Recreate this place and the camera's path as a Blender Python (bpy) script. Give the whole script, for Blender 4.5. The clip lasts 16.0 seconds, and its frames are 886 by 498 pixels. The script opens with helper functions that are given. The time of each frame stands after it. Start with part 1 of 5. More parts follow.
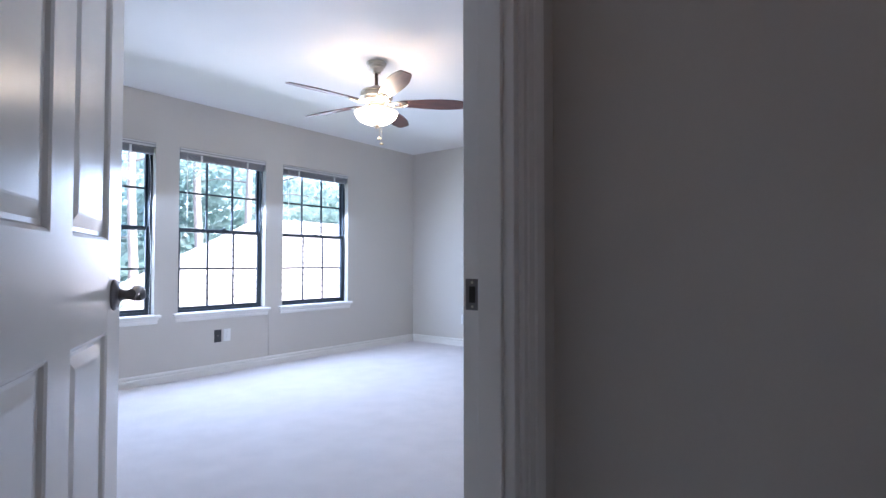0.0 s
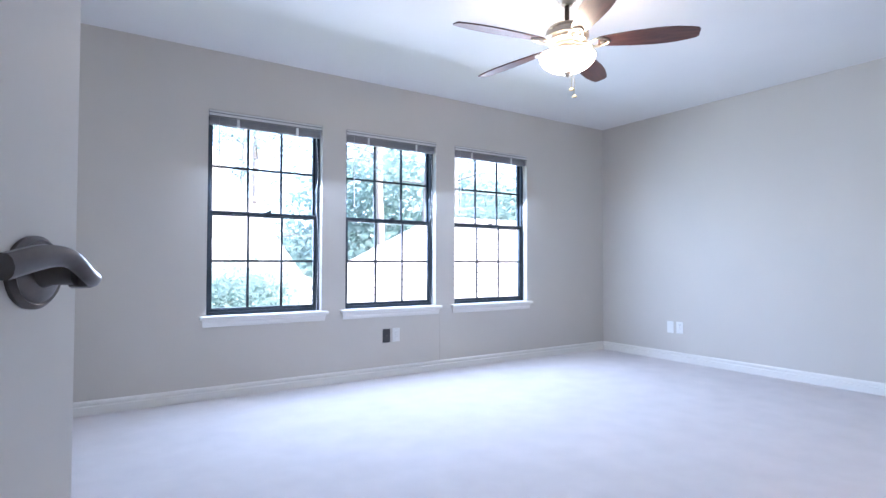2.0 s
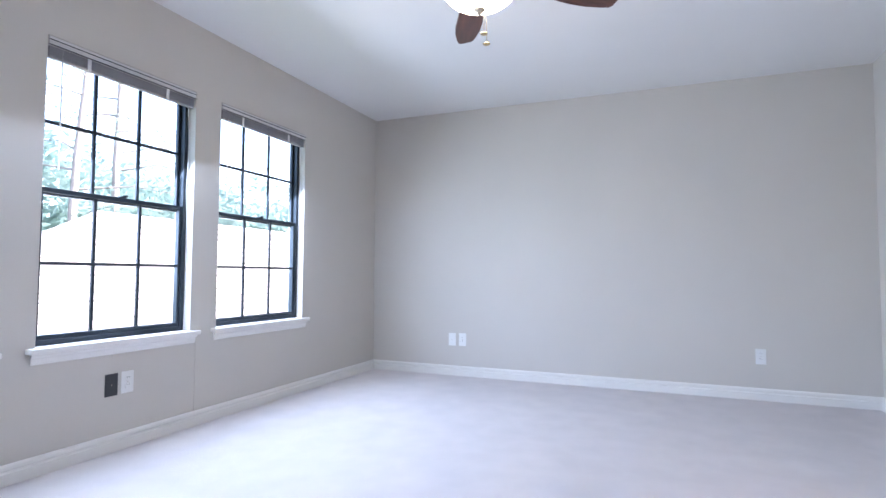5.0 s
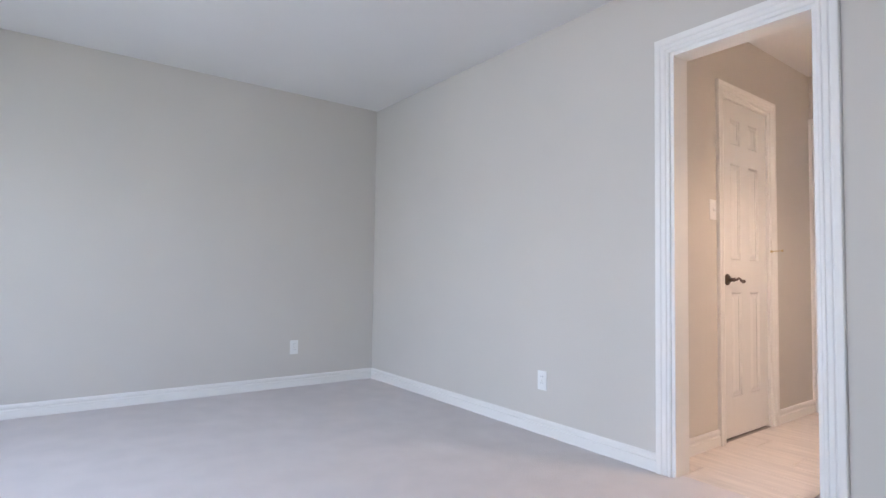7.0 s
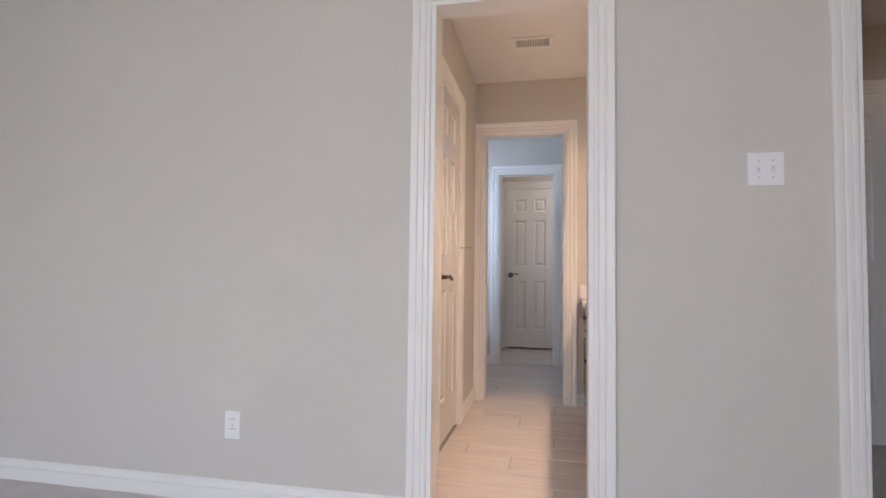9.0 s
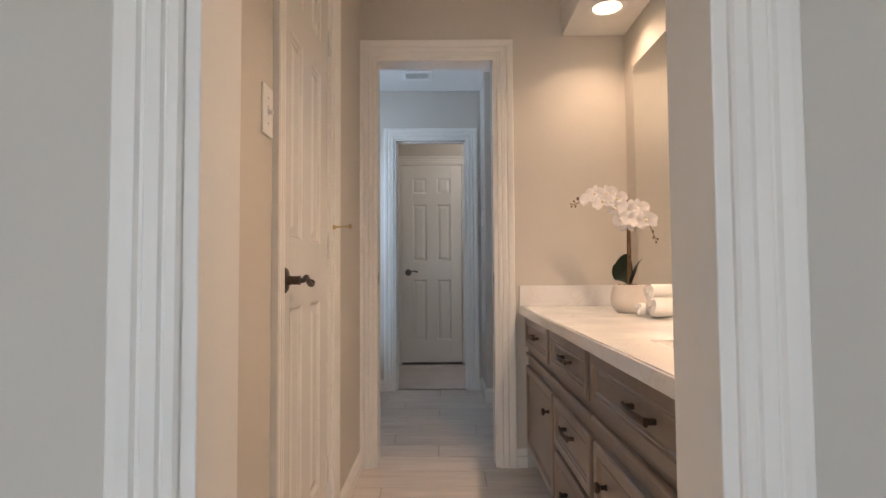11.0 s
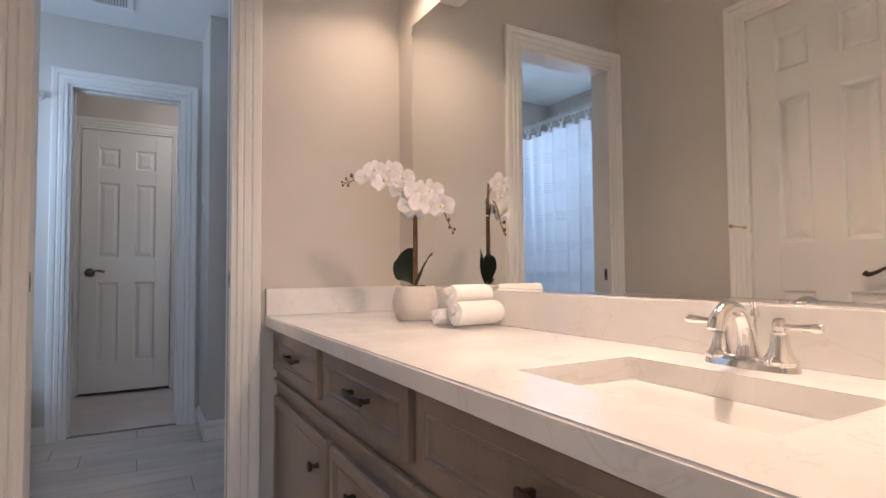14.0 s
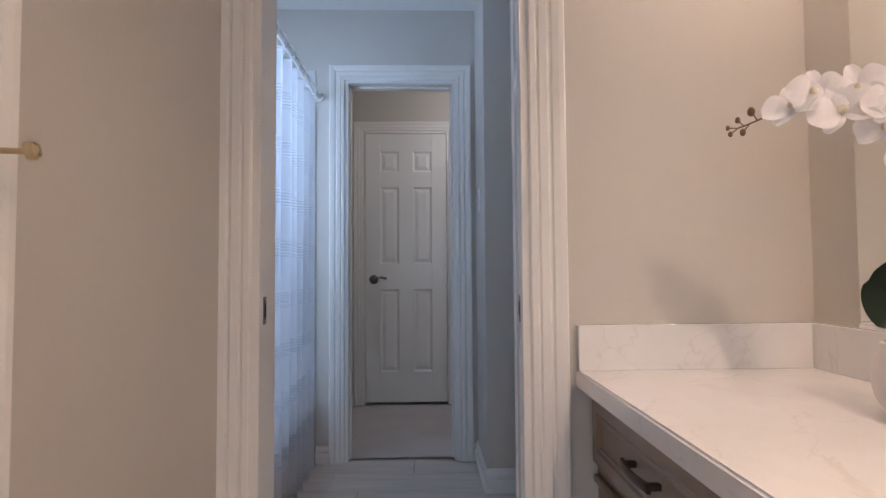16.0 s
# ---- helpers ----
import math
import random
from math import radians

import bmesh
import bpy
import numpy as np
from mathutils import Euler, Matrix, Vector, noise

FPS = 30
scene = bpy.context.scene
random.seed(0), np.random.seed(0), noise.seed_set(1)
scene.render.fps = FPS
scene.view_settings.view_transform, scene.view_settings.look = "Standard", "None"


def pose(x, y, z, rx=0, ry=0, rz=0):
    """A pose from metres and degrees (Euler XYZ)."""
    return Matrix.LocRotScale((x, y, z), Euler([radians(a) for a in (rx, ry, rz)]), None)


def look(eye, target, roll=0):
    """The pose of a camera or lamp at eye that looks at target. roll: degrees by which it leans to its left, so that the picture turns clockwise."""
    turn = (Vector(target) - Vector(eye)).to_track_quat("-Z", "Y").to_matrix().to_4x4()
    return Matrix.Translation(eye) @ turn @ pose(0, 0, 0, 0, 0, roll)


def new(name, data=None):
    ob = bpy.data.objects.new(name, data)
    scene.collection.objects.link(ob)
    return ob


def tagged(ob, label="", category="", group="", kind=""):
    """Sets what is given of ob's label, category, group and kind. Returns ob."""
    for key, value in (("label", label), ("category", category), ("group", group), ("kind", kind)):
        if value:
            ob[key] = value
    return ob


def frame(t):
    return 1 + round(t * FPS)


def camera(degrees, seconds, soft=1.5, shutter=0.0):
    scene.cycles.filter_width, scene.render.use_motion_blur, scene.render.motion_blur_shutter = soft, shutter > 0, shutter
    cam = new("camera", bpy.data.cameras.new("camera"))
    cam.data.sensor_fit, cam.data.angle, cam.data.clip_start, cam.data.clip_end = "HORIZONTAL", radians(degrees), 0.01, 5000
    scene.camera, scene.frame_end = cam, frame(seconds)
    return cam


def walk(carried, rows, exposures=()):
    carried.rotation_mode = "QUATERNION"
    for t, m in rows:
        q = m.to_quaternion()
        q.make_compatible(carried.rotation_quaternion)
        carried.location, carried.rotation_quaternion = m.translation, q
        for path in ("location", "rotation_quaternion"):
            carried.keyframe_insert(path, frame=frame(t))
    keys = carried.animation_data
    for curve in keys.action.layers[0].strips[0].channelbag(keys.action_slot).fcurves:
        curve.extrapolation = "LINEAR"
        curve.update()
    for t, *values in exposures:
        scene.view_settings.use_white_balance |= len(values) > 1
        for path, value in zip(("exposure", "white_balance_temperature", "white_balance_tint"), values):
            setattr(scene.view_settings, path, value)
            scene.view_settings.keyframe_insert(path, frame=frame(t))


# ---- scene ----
cam = camera(79.0, 16.0)
PATH = [
    (0, (-5.311, -0.655, 1.003), (-3.74, 0.581, 1.058), 0.0),
    (0.5, (-5.168, -0.513, 0.987), (-3.907, 1.038, 1.043), -0.1),
    (1, (-5.053, -0.341, 0.97), (-3.984, 1.348, 1.027), -0.1),
    (1.5, (-4.931, -0.159, 0.958), (-3.882, 1.543, 1.011), 0.1),
    (2, (-4.79, 0.015, 0.944), (-3.687, 1.682, 0.998), 0.1),
    (2.5, (-4.69, 0.196, 0.923), (-3.528, 1.822, 0.981), -0.1),
    (3, (-4.592, 0.407, 0.922), (-3.378, 1.995, 0.983), -0.0),
    (3.2, (-4.581, 0.478, 0.927), (-3.336, 2.042, 0.986), -0.1),
    (5.3, (-4.637, 1.529, 0.916), (-2.696, 2.005, 1.008), 0.5),
    (5.5, (-4.597, 1.606, 0.931), (-2.616, 1.868, 1.017), 0.6),
    (6, (-4.561, 1.878, 0.942), (-2.583, 1.599, 1.025), 0.5),
    (6.5, (-4.502, 2.197, 0.962), (-2.655, 1.435, 1.045), 0.7),
    (7, (-4.321, 2.426, 0.934), (-2.718, 1.235, 1.032), 0.9),
    (7.5, (-4.1, 2.545, 0.941), (-2.808, 1.021, 1.035), 0.9),
    (8, (-3.868, 2.483, 0.937), (-2.851, 0.763, 1.032), 0.9),
    (8.5, (-3.576, 2.345, 0.948), (-2.923, 0.457, 1.041), 0.5),
    (9, (-3.38, 2.047, 0.954), (-2.976, 0.09, 1.046), 0.7),
    (9.2, (-3.316, 1.918, 0.957), (-2.999, -0.055, 1.045), 0.6),
    (11.3, (-3.171, 0.413, 0.955), (-3.219, -1.585, 1.039), -0.3),
    (11.5, (-3.148, 0.297, 0.94), (-3.252, -1.698, 1.024), -0.2),
    (12, (-3.119, 0.116, 0.927), (-3.577, -1.829, 1.01), 0.1),
    (12.5, (-3.089, 0.017, 0.928), (-3.894, -1.812, 1.01), 0.1),
    (13, (-3.105, 0.005, 0.931), (-4.074, -1.743, 1.013), -0.1),
    (13.5, (-3.103, 0.0, 0.934), (-4.133, -1.713, 1.016), -0.3),
    (14, (-3.162, -0.006, 0.947), (-4.147, -1.745, 1.027), -0.4),
    (14.5, (-3.213, -0.017, 0.949), (-3.894, -1.896, 1.035), -0.5),
    (15, (-3.238, -0.079, 0.978), (-3.547, -2.053, 1.063), -0.5),
    (15.5, (-3.235, -0.405, 0.995), (-3.357, -2.399, 1.084), -0.3),
    (16, (-3.237, -0.856, 1.005), (-3.297, -2.853, 1.089), -0.4),
]
EXPOSURE = [(0.0, 3.40, 5600, 17), (3.2, 3.59, 5600, 17), (5.5, 3.38, 6050, 18), (7.5, 3.13, 6400, 16), (9.2, 2.93, 7000, 19), (11.3, 2.63, 7150, 13), (12.5, 2.68, 6900, 13), (13.5, 2.66, 6500, 14), (16.0, 2.60, 6150, 15)]
walk(cam, [(t, look(eye, target, roll)) for t, eye, target, roll in PATH], EXPOSURE)

# ---- world and large lights ----
world = bpy.data.worlds.new("sky")
scene.world = world
world.use_nodes = True
wn = world.node_tree
sky = wn.nodes.new("ShaderNodeTexSky")
sky.sky_type, sky.sun_disc = "NISHITA", False
sky.sun_elevation, sky.sun_rotation, sky.dust_density, sky.air_density = radians(48), radians(150), 4.0, 1.0
wn.nodes["Background"].inputs["Strength"].default_value = 0.15
wn.links.new(sky.outputs["Color"], wn.nodes["Background"].inputs["Color"])


def lamp(name, kind, energy, color, m, **more):
    data = bpy.data.lights.new(name, kind)
    data.energy, data.color = energy, color
    for key, value in more.items():
        if key == "size":
            data.shape, data.size, data.size_y = "RECTANGLE", value[0], value[1]
        elif key == "disk":
            data.shape, data.size = "DISK", value
        elif key == "soft":
            data.shadow_soft_size = value
        elif key == "angle":
            data.angle = value
        elif key == "spread":
            data.spread = value
        elif key == "cone":
            data.spot_size, data.spot_blend = value
    ob = new(name, data)
    ob.matrix_world = m
    return ob


lamp("sun", "SUN", 2.6, (1.0, 0.96, 0.9), look((8, -14, 20), (0, 0, 0)), angle=radians(12))
DAY = (0.68, 0.82, 1.0)
WINDOWS = [(-4.100, -3.268), (-3.070, -2.213), (-2.012, -1.132)]
for wx0, wx1 in WINDOWS:
    lamp("window_light", "AREA", 4.6, DAY, look(((wx0 + wx1) / 2, 4.275, 1.32), ((wx0 + wx1) / 2, 2.75, 0.0)), size=(0.80, 1.35))
# stands in for daylight from an unseen window assumed over the tub
lamp("tub_window_light", "AREA", 3.4, (0.50, 0.70, 1.0), look((-1.86, -2.95, 1.62), (-3.3, -2.95, 0.75)), size=(0.8, 1.0))
FAN = (-2.612, 2.075)
lamp("fan_bulb", "POINT", 0.62, (1.0, 0.74, 0.48), pose(FAN[0], FAN[1], 2.085), soft=0.05)
for ly, power in ((-1.76, 0.42), (-0.64, 1.95)):
    lamp("soffit_bulb", "AREA", power, (1.0, 0.730, 0.545), pose(-3.94, ly, 2.131), disk=0.11, spread=radians(130))
# added warm fill for the dim entry hall, where no fixture is known
lamp("hall_fill", "POINT", 0.07, (1.0, 0.50, 0.20), pose(-5.45, -1.0, 2.2), soft=0.08)
# unseen fill, added to brighten the end door and back hall floor
lamp("back_hall_fill", "POINT", 1.0, (0.98, 0.95, 0.95), pose(-3.80, -4.32, 2.1), soft=0.15)

# ---- materials ----


def material(name, color, rough=0.5, metal=0.0, vary=0.06, scale=4.0, grain=60.0, bump=0.08, depth=0.002, tint=None, coat=0.0, random_obj=0.0, stretch=(1, 1, 1), sheen=0.0, emit=None, trans=0.0, ior=1.45):
    mat = bpy.data.materials.new(name)
    mat.use_nodes = True
    nt = mat.node_tree
    n, link = nt.nodes, nt.links.new
    b = n["Principled BSDF"]
    b.inputs["Roughness"].default_value, b.inputs["Metallic"].default_value, b.inputs["IOR"].default_value = rough, metal, ior
    b.inputs["Coat Weight"].default_value, b.inputs["Sheen Weight"].default_value, b.inputs["Transmission Weight"].default_value = coat, sheen, trans
    co, mp = n.new("ShaderNodeTexCoord"), n.new("ShaderNodeMapping")
    mp.inputs["Scale"].default_value = stretch
    link(co.outputs["Object"], mp.inputs["Vector"])
    big, small = n.new("ShaderNodeTexNoise"), n.new("ShaderNodeTexNoise")
    big.inputs["Scale"].default_value, small.inputs["Scale"].default_value = scale, grain
    big.inputs["Detail"].default_value, small.inputs["Detail"].default_value = 4, 5
    for tex in (big, small):
        link(mp.outputs["Vector"], tex.inputs["Vector"])
    mixn = n.new("ShaderNodeMix")
    mixn.data_type, mixn.blend_type = "RGBA", "MIX"
    dark = tint or [c * (1 - 2.2 * vary) for c in color]
    mixn.inputs["A"].default_value, mixn.inputs["B"].default_value = (*dark, 1), (*[min(1, c * (1 + vary)) for c in color], 1)
    add = n.new("ShaderNodeMath")
    add.operation = "MULTIPLY_ADD"
    link(small.outputs["Fac"], add.inputs[0])
    add.inputs[1].default_value = 0.35
    ramp = n.new("ShaderNodeMapRange")
    ramp.inputs["From Min"].default_value, ramp.inputs["From Max"].default_value = 0.35, 0.95
    link(big.outputs["Fac"], add.inputs[2])
    link(add.outputs[0], ramp.inputs["Value"])
    last = ramp.outputs["Result"]
    if random_obj:
        info, ra = n.new("ShaderNodeObjectInfo"), n.new("ShaderNodeMath")
        ra.operation = "MULTIPLY_ADD"
        link(info.outputs["Random"], ra.inputs[0])
        ra.inputs[1].default_value = random_obj
        link(last, ra.inputs[2])
        last = ra.outputs[0]
    link(last, mixn.inputs["Factor"])
    link(mixn.outputs["Result"], b.inputs["Base Color"])
    if bump:
        bn = n.new("ShaderNodeBump")
        bn.inputs["Strength"].default_value, bn.inputs["Distance"].default_value = bump, depth
        link(small.outputs["Fac"], bn.inputs["Height"])
        link(bn.outputs["Normal"], b.inputs["Normal"])
    rr = n.new("ShaderNodeMapRange")
    rr.inputs["To Min"].default_value, rr.inputs["To Max"].default_value = max(0.02, rough - 0.05), min(1, rough + 0.07)
    link(big.outputs["Fac"], rr.inputs["Value"])
    link(rr.outputs["Result"], b.inputs["Roughness"])
    if emit:
        b.inputs["Emission Color"].default_value, b.inputs["Emission Strength"].default_value = (*emit[0], 1), emit[1]
    return mat


PAINT = material("greige_wall_paint", (0.604, 0.570, 0.518), 0.72, vary=0.02, scale=1.3, grain=170, bump=0.10, depth=0.0015)
CEIL = material("white_ceiling_paint", (0.80, 0.79, 0.77), 0.85, vary=0.015, scale=1.5, grain=120, bump=0.16, depth=0.002)
TRIM = material("white_gloss_trim", (0.82, 0.80, 0.76), 0.40, vary=0.012, scale=3, grain=40, bump=0.0)
DOORP = material("white_door_paint", (0.80, 0.785, 0.75), 0.22, vary=0.010, scale=2, grain=90, bump=0.0)
CARPET = material("beige_carpet", (0.80, 0.74, 0.72), 0.95, vary=0.04, scale=5.5, grain=300, bump=1.0, depth=0.010, sheen=0.25)
BRONZE = material("oil_rubbed_bronze", (0.095, 0.066, 0.05), 0.38, metal=0.85, vary=0.12, scale=30, grain=200, bump=0.05)
PEWTER = material("dark_pewter", (0.16, 0.15, 0.15), 0.30, metal=0.9, vary=0.1, scale=30, grain=200, bump=0.03)
FRAME = material("dark_bronze_aluminium", (0.030, 0.042, 0.055), 0.45, metal=0.3, vary=0.1, scale=12, grain=150, bump=0.03)
BRASS = material("antique_brass", (0.60, 0.48, 0.28), 0.28, metal=0.95, vary=0.08, scale=20, grain=200, bump=0.02)
NICKEL = material("brushed_nickel", (0.50, 0.45, 0.37), 0.32, metal=0.95, vary=0.06, scale=20, grain=250, bump=0.04)
CHROME = material("chrome", (0.86, 0.85, 0.84), 0.06, metal=1.0, vary=0.01, scale=10, grain=100, bump=0.0)
WALNUT = material("cherry_stained_wood", (0.115, 0.043, 0.030), 0.36, vary=0.3, scale=5, grain=46, bump=0.04, stretch=(1, 9, 9), coat=0.2)
PLASTIC = material("white_plastic", (0.82, 0.82, 0.80), 0.35, vary=0.01, bump=0.0)
BLACKP = material("dark_grey_plastic", (0.045, 0.045, 0.05), 0.45, vary=0.05, bump=0.02)
CABINET = material("taupe_glazed_cabinet", (0.235, 0.180, 0.138), 0.30, vary=0.16, scale=3, grain=36, bump=0.08, depth=0.001, stretch=(1, 1, 0.15), coat=0.25)
QUARTZ = material("veined_white_quartz", (0.81, 0.80, 0.79), 0.13, vary=0.03, scale=7, grain=30, bump=0.0, coat=0.3)
PORC = material("white_porcelain", (0.84, 0.83, 0.81), 0.10, vary=0.01, bump=0.0, coat=0.4)
TERRY = material("white_terry_towel", (0.84, 0.83, 0.81), 0.95, vary=0.03, scale=25, grain=420, bump=0.7, depth=0.0016, sheen=0.4)
STONEPOT = material("pale_ceramic_pot", (0.72, 0.67, 0.62), 0.6, vary=0.06, scale=10, grain=160, bump=0.12, depth=0.001)
PETAL = material("white_orchid_petal", (0.84, 0.82, 0.82), 0.6, vary=0.04, scale=40, grain=160, bump=0.1, depth=0.001)
LIP = material("pale_yellow_orchid_lip", (0.84, 0.76, 0.58), 0.55, vary=0.1, scale=60, grain=200)
LEAF = material("dark_green_leaf", (0.030, 0.048, 0.030), 0.40, vary=0.2, scale=18, grain=80, bump=0.1, depth=0.001)
STEM = material("brown_stem", (0.20, 0.12, 0.06), 0.6, vary=0.15, scale=40, grain=120, bump=0.1)
SOIL = material("dark_moss", (0.05, 0.045, 0.03), 0.95, vary=0.3, scale=40, grain=160, bump=0.6, depth=0.004)
PLANK = material("grey_wood_look_tile", (0.66, 0.60, 0.55), 0.36, vary=0.12, scale=3.2, grain=18, bump=0.06, depth=0.001, stretch=(0.7, 7, 1), random_obj=0.25)
GROUT = material("grey_grout", (0.34, 0.31, 0.28), 0.9, vary=0.08, scale=9, grain=150, bump=0.2)
TILE = material("white_wall_tile", (0.78, 0.78, 0.78), 0.12, vary=0.02, bump=0.0)
CLOTH = material("white_woven_curtain", (0.78, 0.79, 0.82), 0.85, vary=0.03, scale=6, grain=260, bump=0.5, depth=0.001, sheen=0.2)
# slats are greyed to carry the shade of the backlit stack
SHADED_SLAT = material("shaded_blind_slats", (0.36, 0.36, 0.38), 0.5, vary=0.04, bump=0.02)
BLIND = material("white_blind_rail", (0.66, 0.65, 0.64), 0.5, vary=0.02, bump=0.02)
# near-black patches on the plates give the shade inside holes and slots
HOLE_SHADE = material("painted_hole_shade", (0.02, 0.018, 0.016), 0.9, bump=0.0)
GLOW = material("lit_frosted_glass", (0.9, 0.85, 0.75), 0.4, vary=0.01, bump=0.0, emit=((1.0, 0.80, 0.56), 1.7))
BULB = material("lit_lamp_lens", (0.9, 0.85, 0.75), 0.4, vary=0.01, bump=0.0, emit=((1.0, 0.80, 0.58), 1.2))
# daylight behind the pane is put in as a faint blue glow
FROST_GLOW = material("glowing_frosted_pane", (0.8, 0.85, 0.9), 0.6, vary=0.02, emit=((0.6, 0.78, 1.0), 0.25))
SHINGLE = material("grey_brown_roof_shingles", (0.30, 0.27, 0.25), 0.9, vary=0.2, scale=3, grain=30, bump=0.5, depth=0.02, random_obj=0.2)
SIDING = material("pale_stucco_wall", (0.62, 0.57, 0.50), 0.85, vary=0.08, scale=2, grain=30, bump=0.2, depth=0.01)
BARK = material("pine_bark", (0.22, 0.20, 0.185), 0.95, vary=0.2, scale=8, grain=30, bump=0.8, depth=0.02, stretch=(3, 3, 0.6))
VENT_BACK = material("grey_vent_backing", (0.45, 0.43, 0.41), 0.6, vary=0.05, bump=0.0)
FOLIAGE = material("pine_foliage", (0.100, 0.145, 0.132), 0.7, vary=0.15, scale=2, grain=12, bump=0.0)
GRASS = material("lawn", (0.07, 0.10, 0.04), 0.95, vary=0.3, scale=0.6, grain=14, bump=0.3, depth=0.03)

mirror_mat = bpy.data.materials.new("silvered_mirror")
mirror_mat.use_nodes = True
mb = mirror_mat.node_tree.nodes["Principled BSDF"]
mb.inputs["Base Color"].default_value, mb.inputs["Metallic"].default_value, mb.inputs["Roughness"].default_value = (0.86, 0.87, 0.85, 1), 1.0, 0.012
glass_mat = bpy.data.materials.new("window_glass")
glass_mat.use_nodes = True
gn = glass_mat.node_tree
gt, gg, gm = gn.nodes.new("ShaderNodeBsdfTransparent"), gn.nodes.new("ShaderNodeBsdfGlossy"), gn.nodes.new("ShaderNodeMixShader")
gg.inputs["Roughness"].default_value = 0.01
gm.inputs[0].default_value = 0.05
gn.links.new(gt.outputs[0], gm.inputs[1])
gn.links.new(gg.outputs[0], gm.inputs[2])
gn.links.new(gm.outputs[0], gn.nodes["Material Output"].inputs["Surface"])

# fine woven bands across the shower curtain
cn = CLOTH.node_tree
cb = cn.nodes["Principled BSDF"]
cxyz, csep = cn.nodes.new("ShaderNodeTexCoord"), cn.nodes.new("ShaderNodeSeparateXYZ")
cn.links.new(cxyz.outputs["Object"], csep.inputs[0])
band, thread = cn.nodes.new("ShaderNodeMath"), cn.nodes.new("ShaderNodeMath")
band.operation, thread.operation = "PINGPONG", "PINGPONG"
band.inputs[1].default_value, thread.inputs[1].default_value = 0.10, 0.006
gate, both = cn.nodes.new("ShaderNodeMath"), cn.nodes.new("ShaderNodeMath")
gate.operation, gate.inputs[1].default_value, both.operation = "GREATER_THAN", 0.066, "MULTIPLY"
cn.links.new(csep.outputs["Z"], band.inputs[0])
cn.links.new(csep.outputs["Z"], thread.inputs[0])
cn.links.new(band.outputs[0], gate.inputs[0])
cn.links.new(gate.outputs[0], both.inputs[0])
cn.links.new(thread.outputs[0], both.inputs[1])
cbump = cn.nodes.new("ShaderNodeBump")
cbump.inputs["Strength"].default_value, cbump.inputs["Distance"].default_value = 0.9, 1.2
cn.links.new(both.outputs[0], cbump.inputs["Height"])
cn.links.new(cbump.outputs["Normal"], cb.inputs["Normal"])

ctr, cmx = cn.nodes.new("ShaderNodeBsdfTranslucent"), cn.nodes.new("ShaderNodeMixShader")
ctr.inputs["Color"].default_value, cmx.inputs[0].default_value = (0.80, 0.82, 0.86, 1), 0.45
cn.links.new(cb.outputs[0], cmx.inputs[1])
cn.links.new(ctr.outputs[0], cmx.inputs[2])
cn.links.new(cmx.outputs[0], cn.nodes["Material Output"].inputs["Surface"])

# leaves let some of the sky's light through
fn = FOLIAGE.node_tree
ft, fx = fn.nodes.new("ShaderNodeBsdfTranslucent"), fn.nodes.new("ShaderNodeMixShader")
ft.inputs["Color"].default_value = (0.36, 0.50, 0.46, 1)
fx.inputs[0].default_value = 0.5
fn.links.new(fn.nodes["Principled BSDF"].outputs[0], fx.inputs[1])
fn.links.new(ft.outputs[0], fx.inputs[2])
fn.links.new(fx.outputs[0], fn.nodes["Material Output"].inputs["Surface"])

# thin grey-brown veins and specks in the quartz
qn = QUARTZ.node_tree
qb = qn.nodes["Principled BSDF"]
qc, qv = qn.nodes.new("ShaderNodeTexCoord"), qn.nodes.new("ShaderNodeTexNoise")
qv.inputs["Scale"].default_value, qv.inputs["Detail"].default_value, qv.inputs["Distortion"].default_value = 2.4, 6, 1.8
qr, qm = qn.nodes.new("ShaderNodeValToRGB"), qn.nodes.new("ShaderNodeMix")
qr.color_ramp.elements[0].position, qr.color_ramp.elements[0].color = 0.492, (0, 0, 0, 1)
qr.color_ramp.elements[1].position, qr.color_ramp.elements[1].color = 0.508, (0, 0, 0, 1)
qr.color_ramp.elements.new(0.500).color = (0.38, 0.38, 0.38, 1)
qm.data_type, qm.blend_type = "RGBA", "MULTIPLY"
qm.inputs["B"].default_value = (0.80, 0.74, 0.68, 1)
old = qb.inputs["Base Color"].links[0].from_socket
qn.links.new(qc.outputs["Object"], qv.inputs["Vector"])
qn.links.new(qv.outputs["Fac"], qr.inputs["Fac"])
qn.links.new(qr.outputs["Color"], qm.inputs["Factor"])
qn.links.new(old, qm.inputs["A"])
qn.links.new(qm.outputs["Result"], qb.inputs["Base Color"])

# ---- mesh helpers ----


def box(bm, x0, x1, y0, y1, z0, z1, bevel=0.0, seg=2):
    x0, x1, y0, y1, z0, z1 = min(x0, x1), max(x0, x1), min(y0, y1), max(y0, y1), min(z0, z1), max(z0, z1)
    v = [bm.verts.new((x, y, z)) for x in (x0, x1) for y in (y0, y1) for z in (z0, z1)]
    fs = [bm.faces.new([v[i] for i in q]) for q in ((0, 1, 3, 2), (4, 6, 7, 5), (0, 4, 5, 1), (2, 3, 7, 6), (0, 2, 6, 4), (1, 5, 7, 3))]
    if bevel:
        edges = list({e for f in fs for e in f.edges})
        bmesh.ops.bevel(bm, geom=edges, offset=bevel, segments=seg, affect="EDGES", profile=0.5)
    return bm


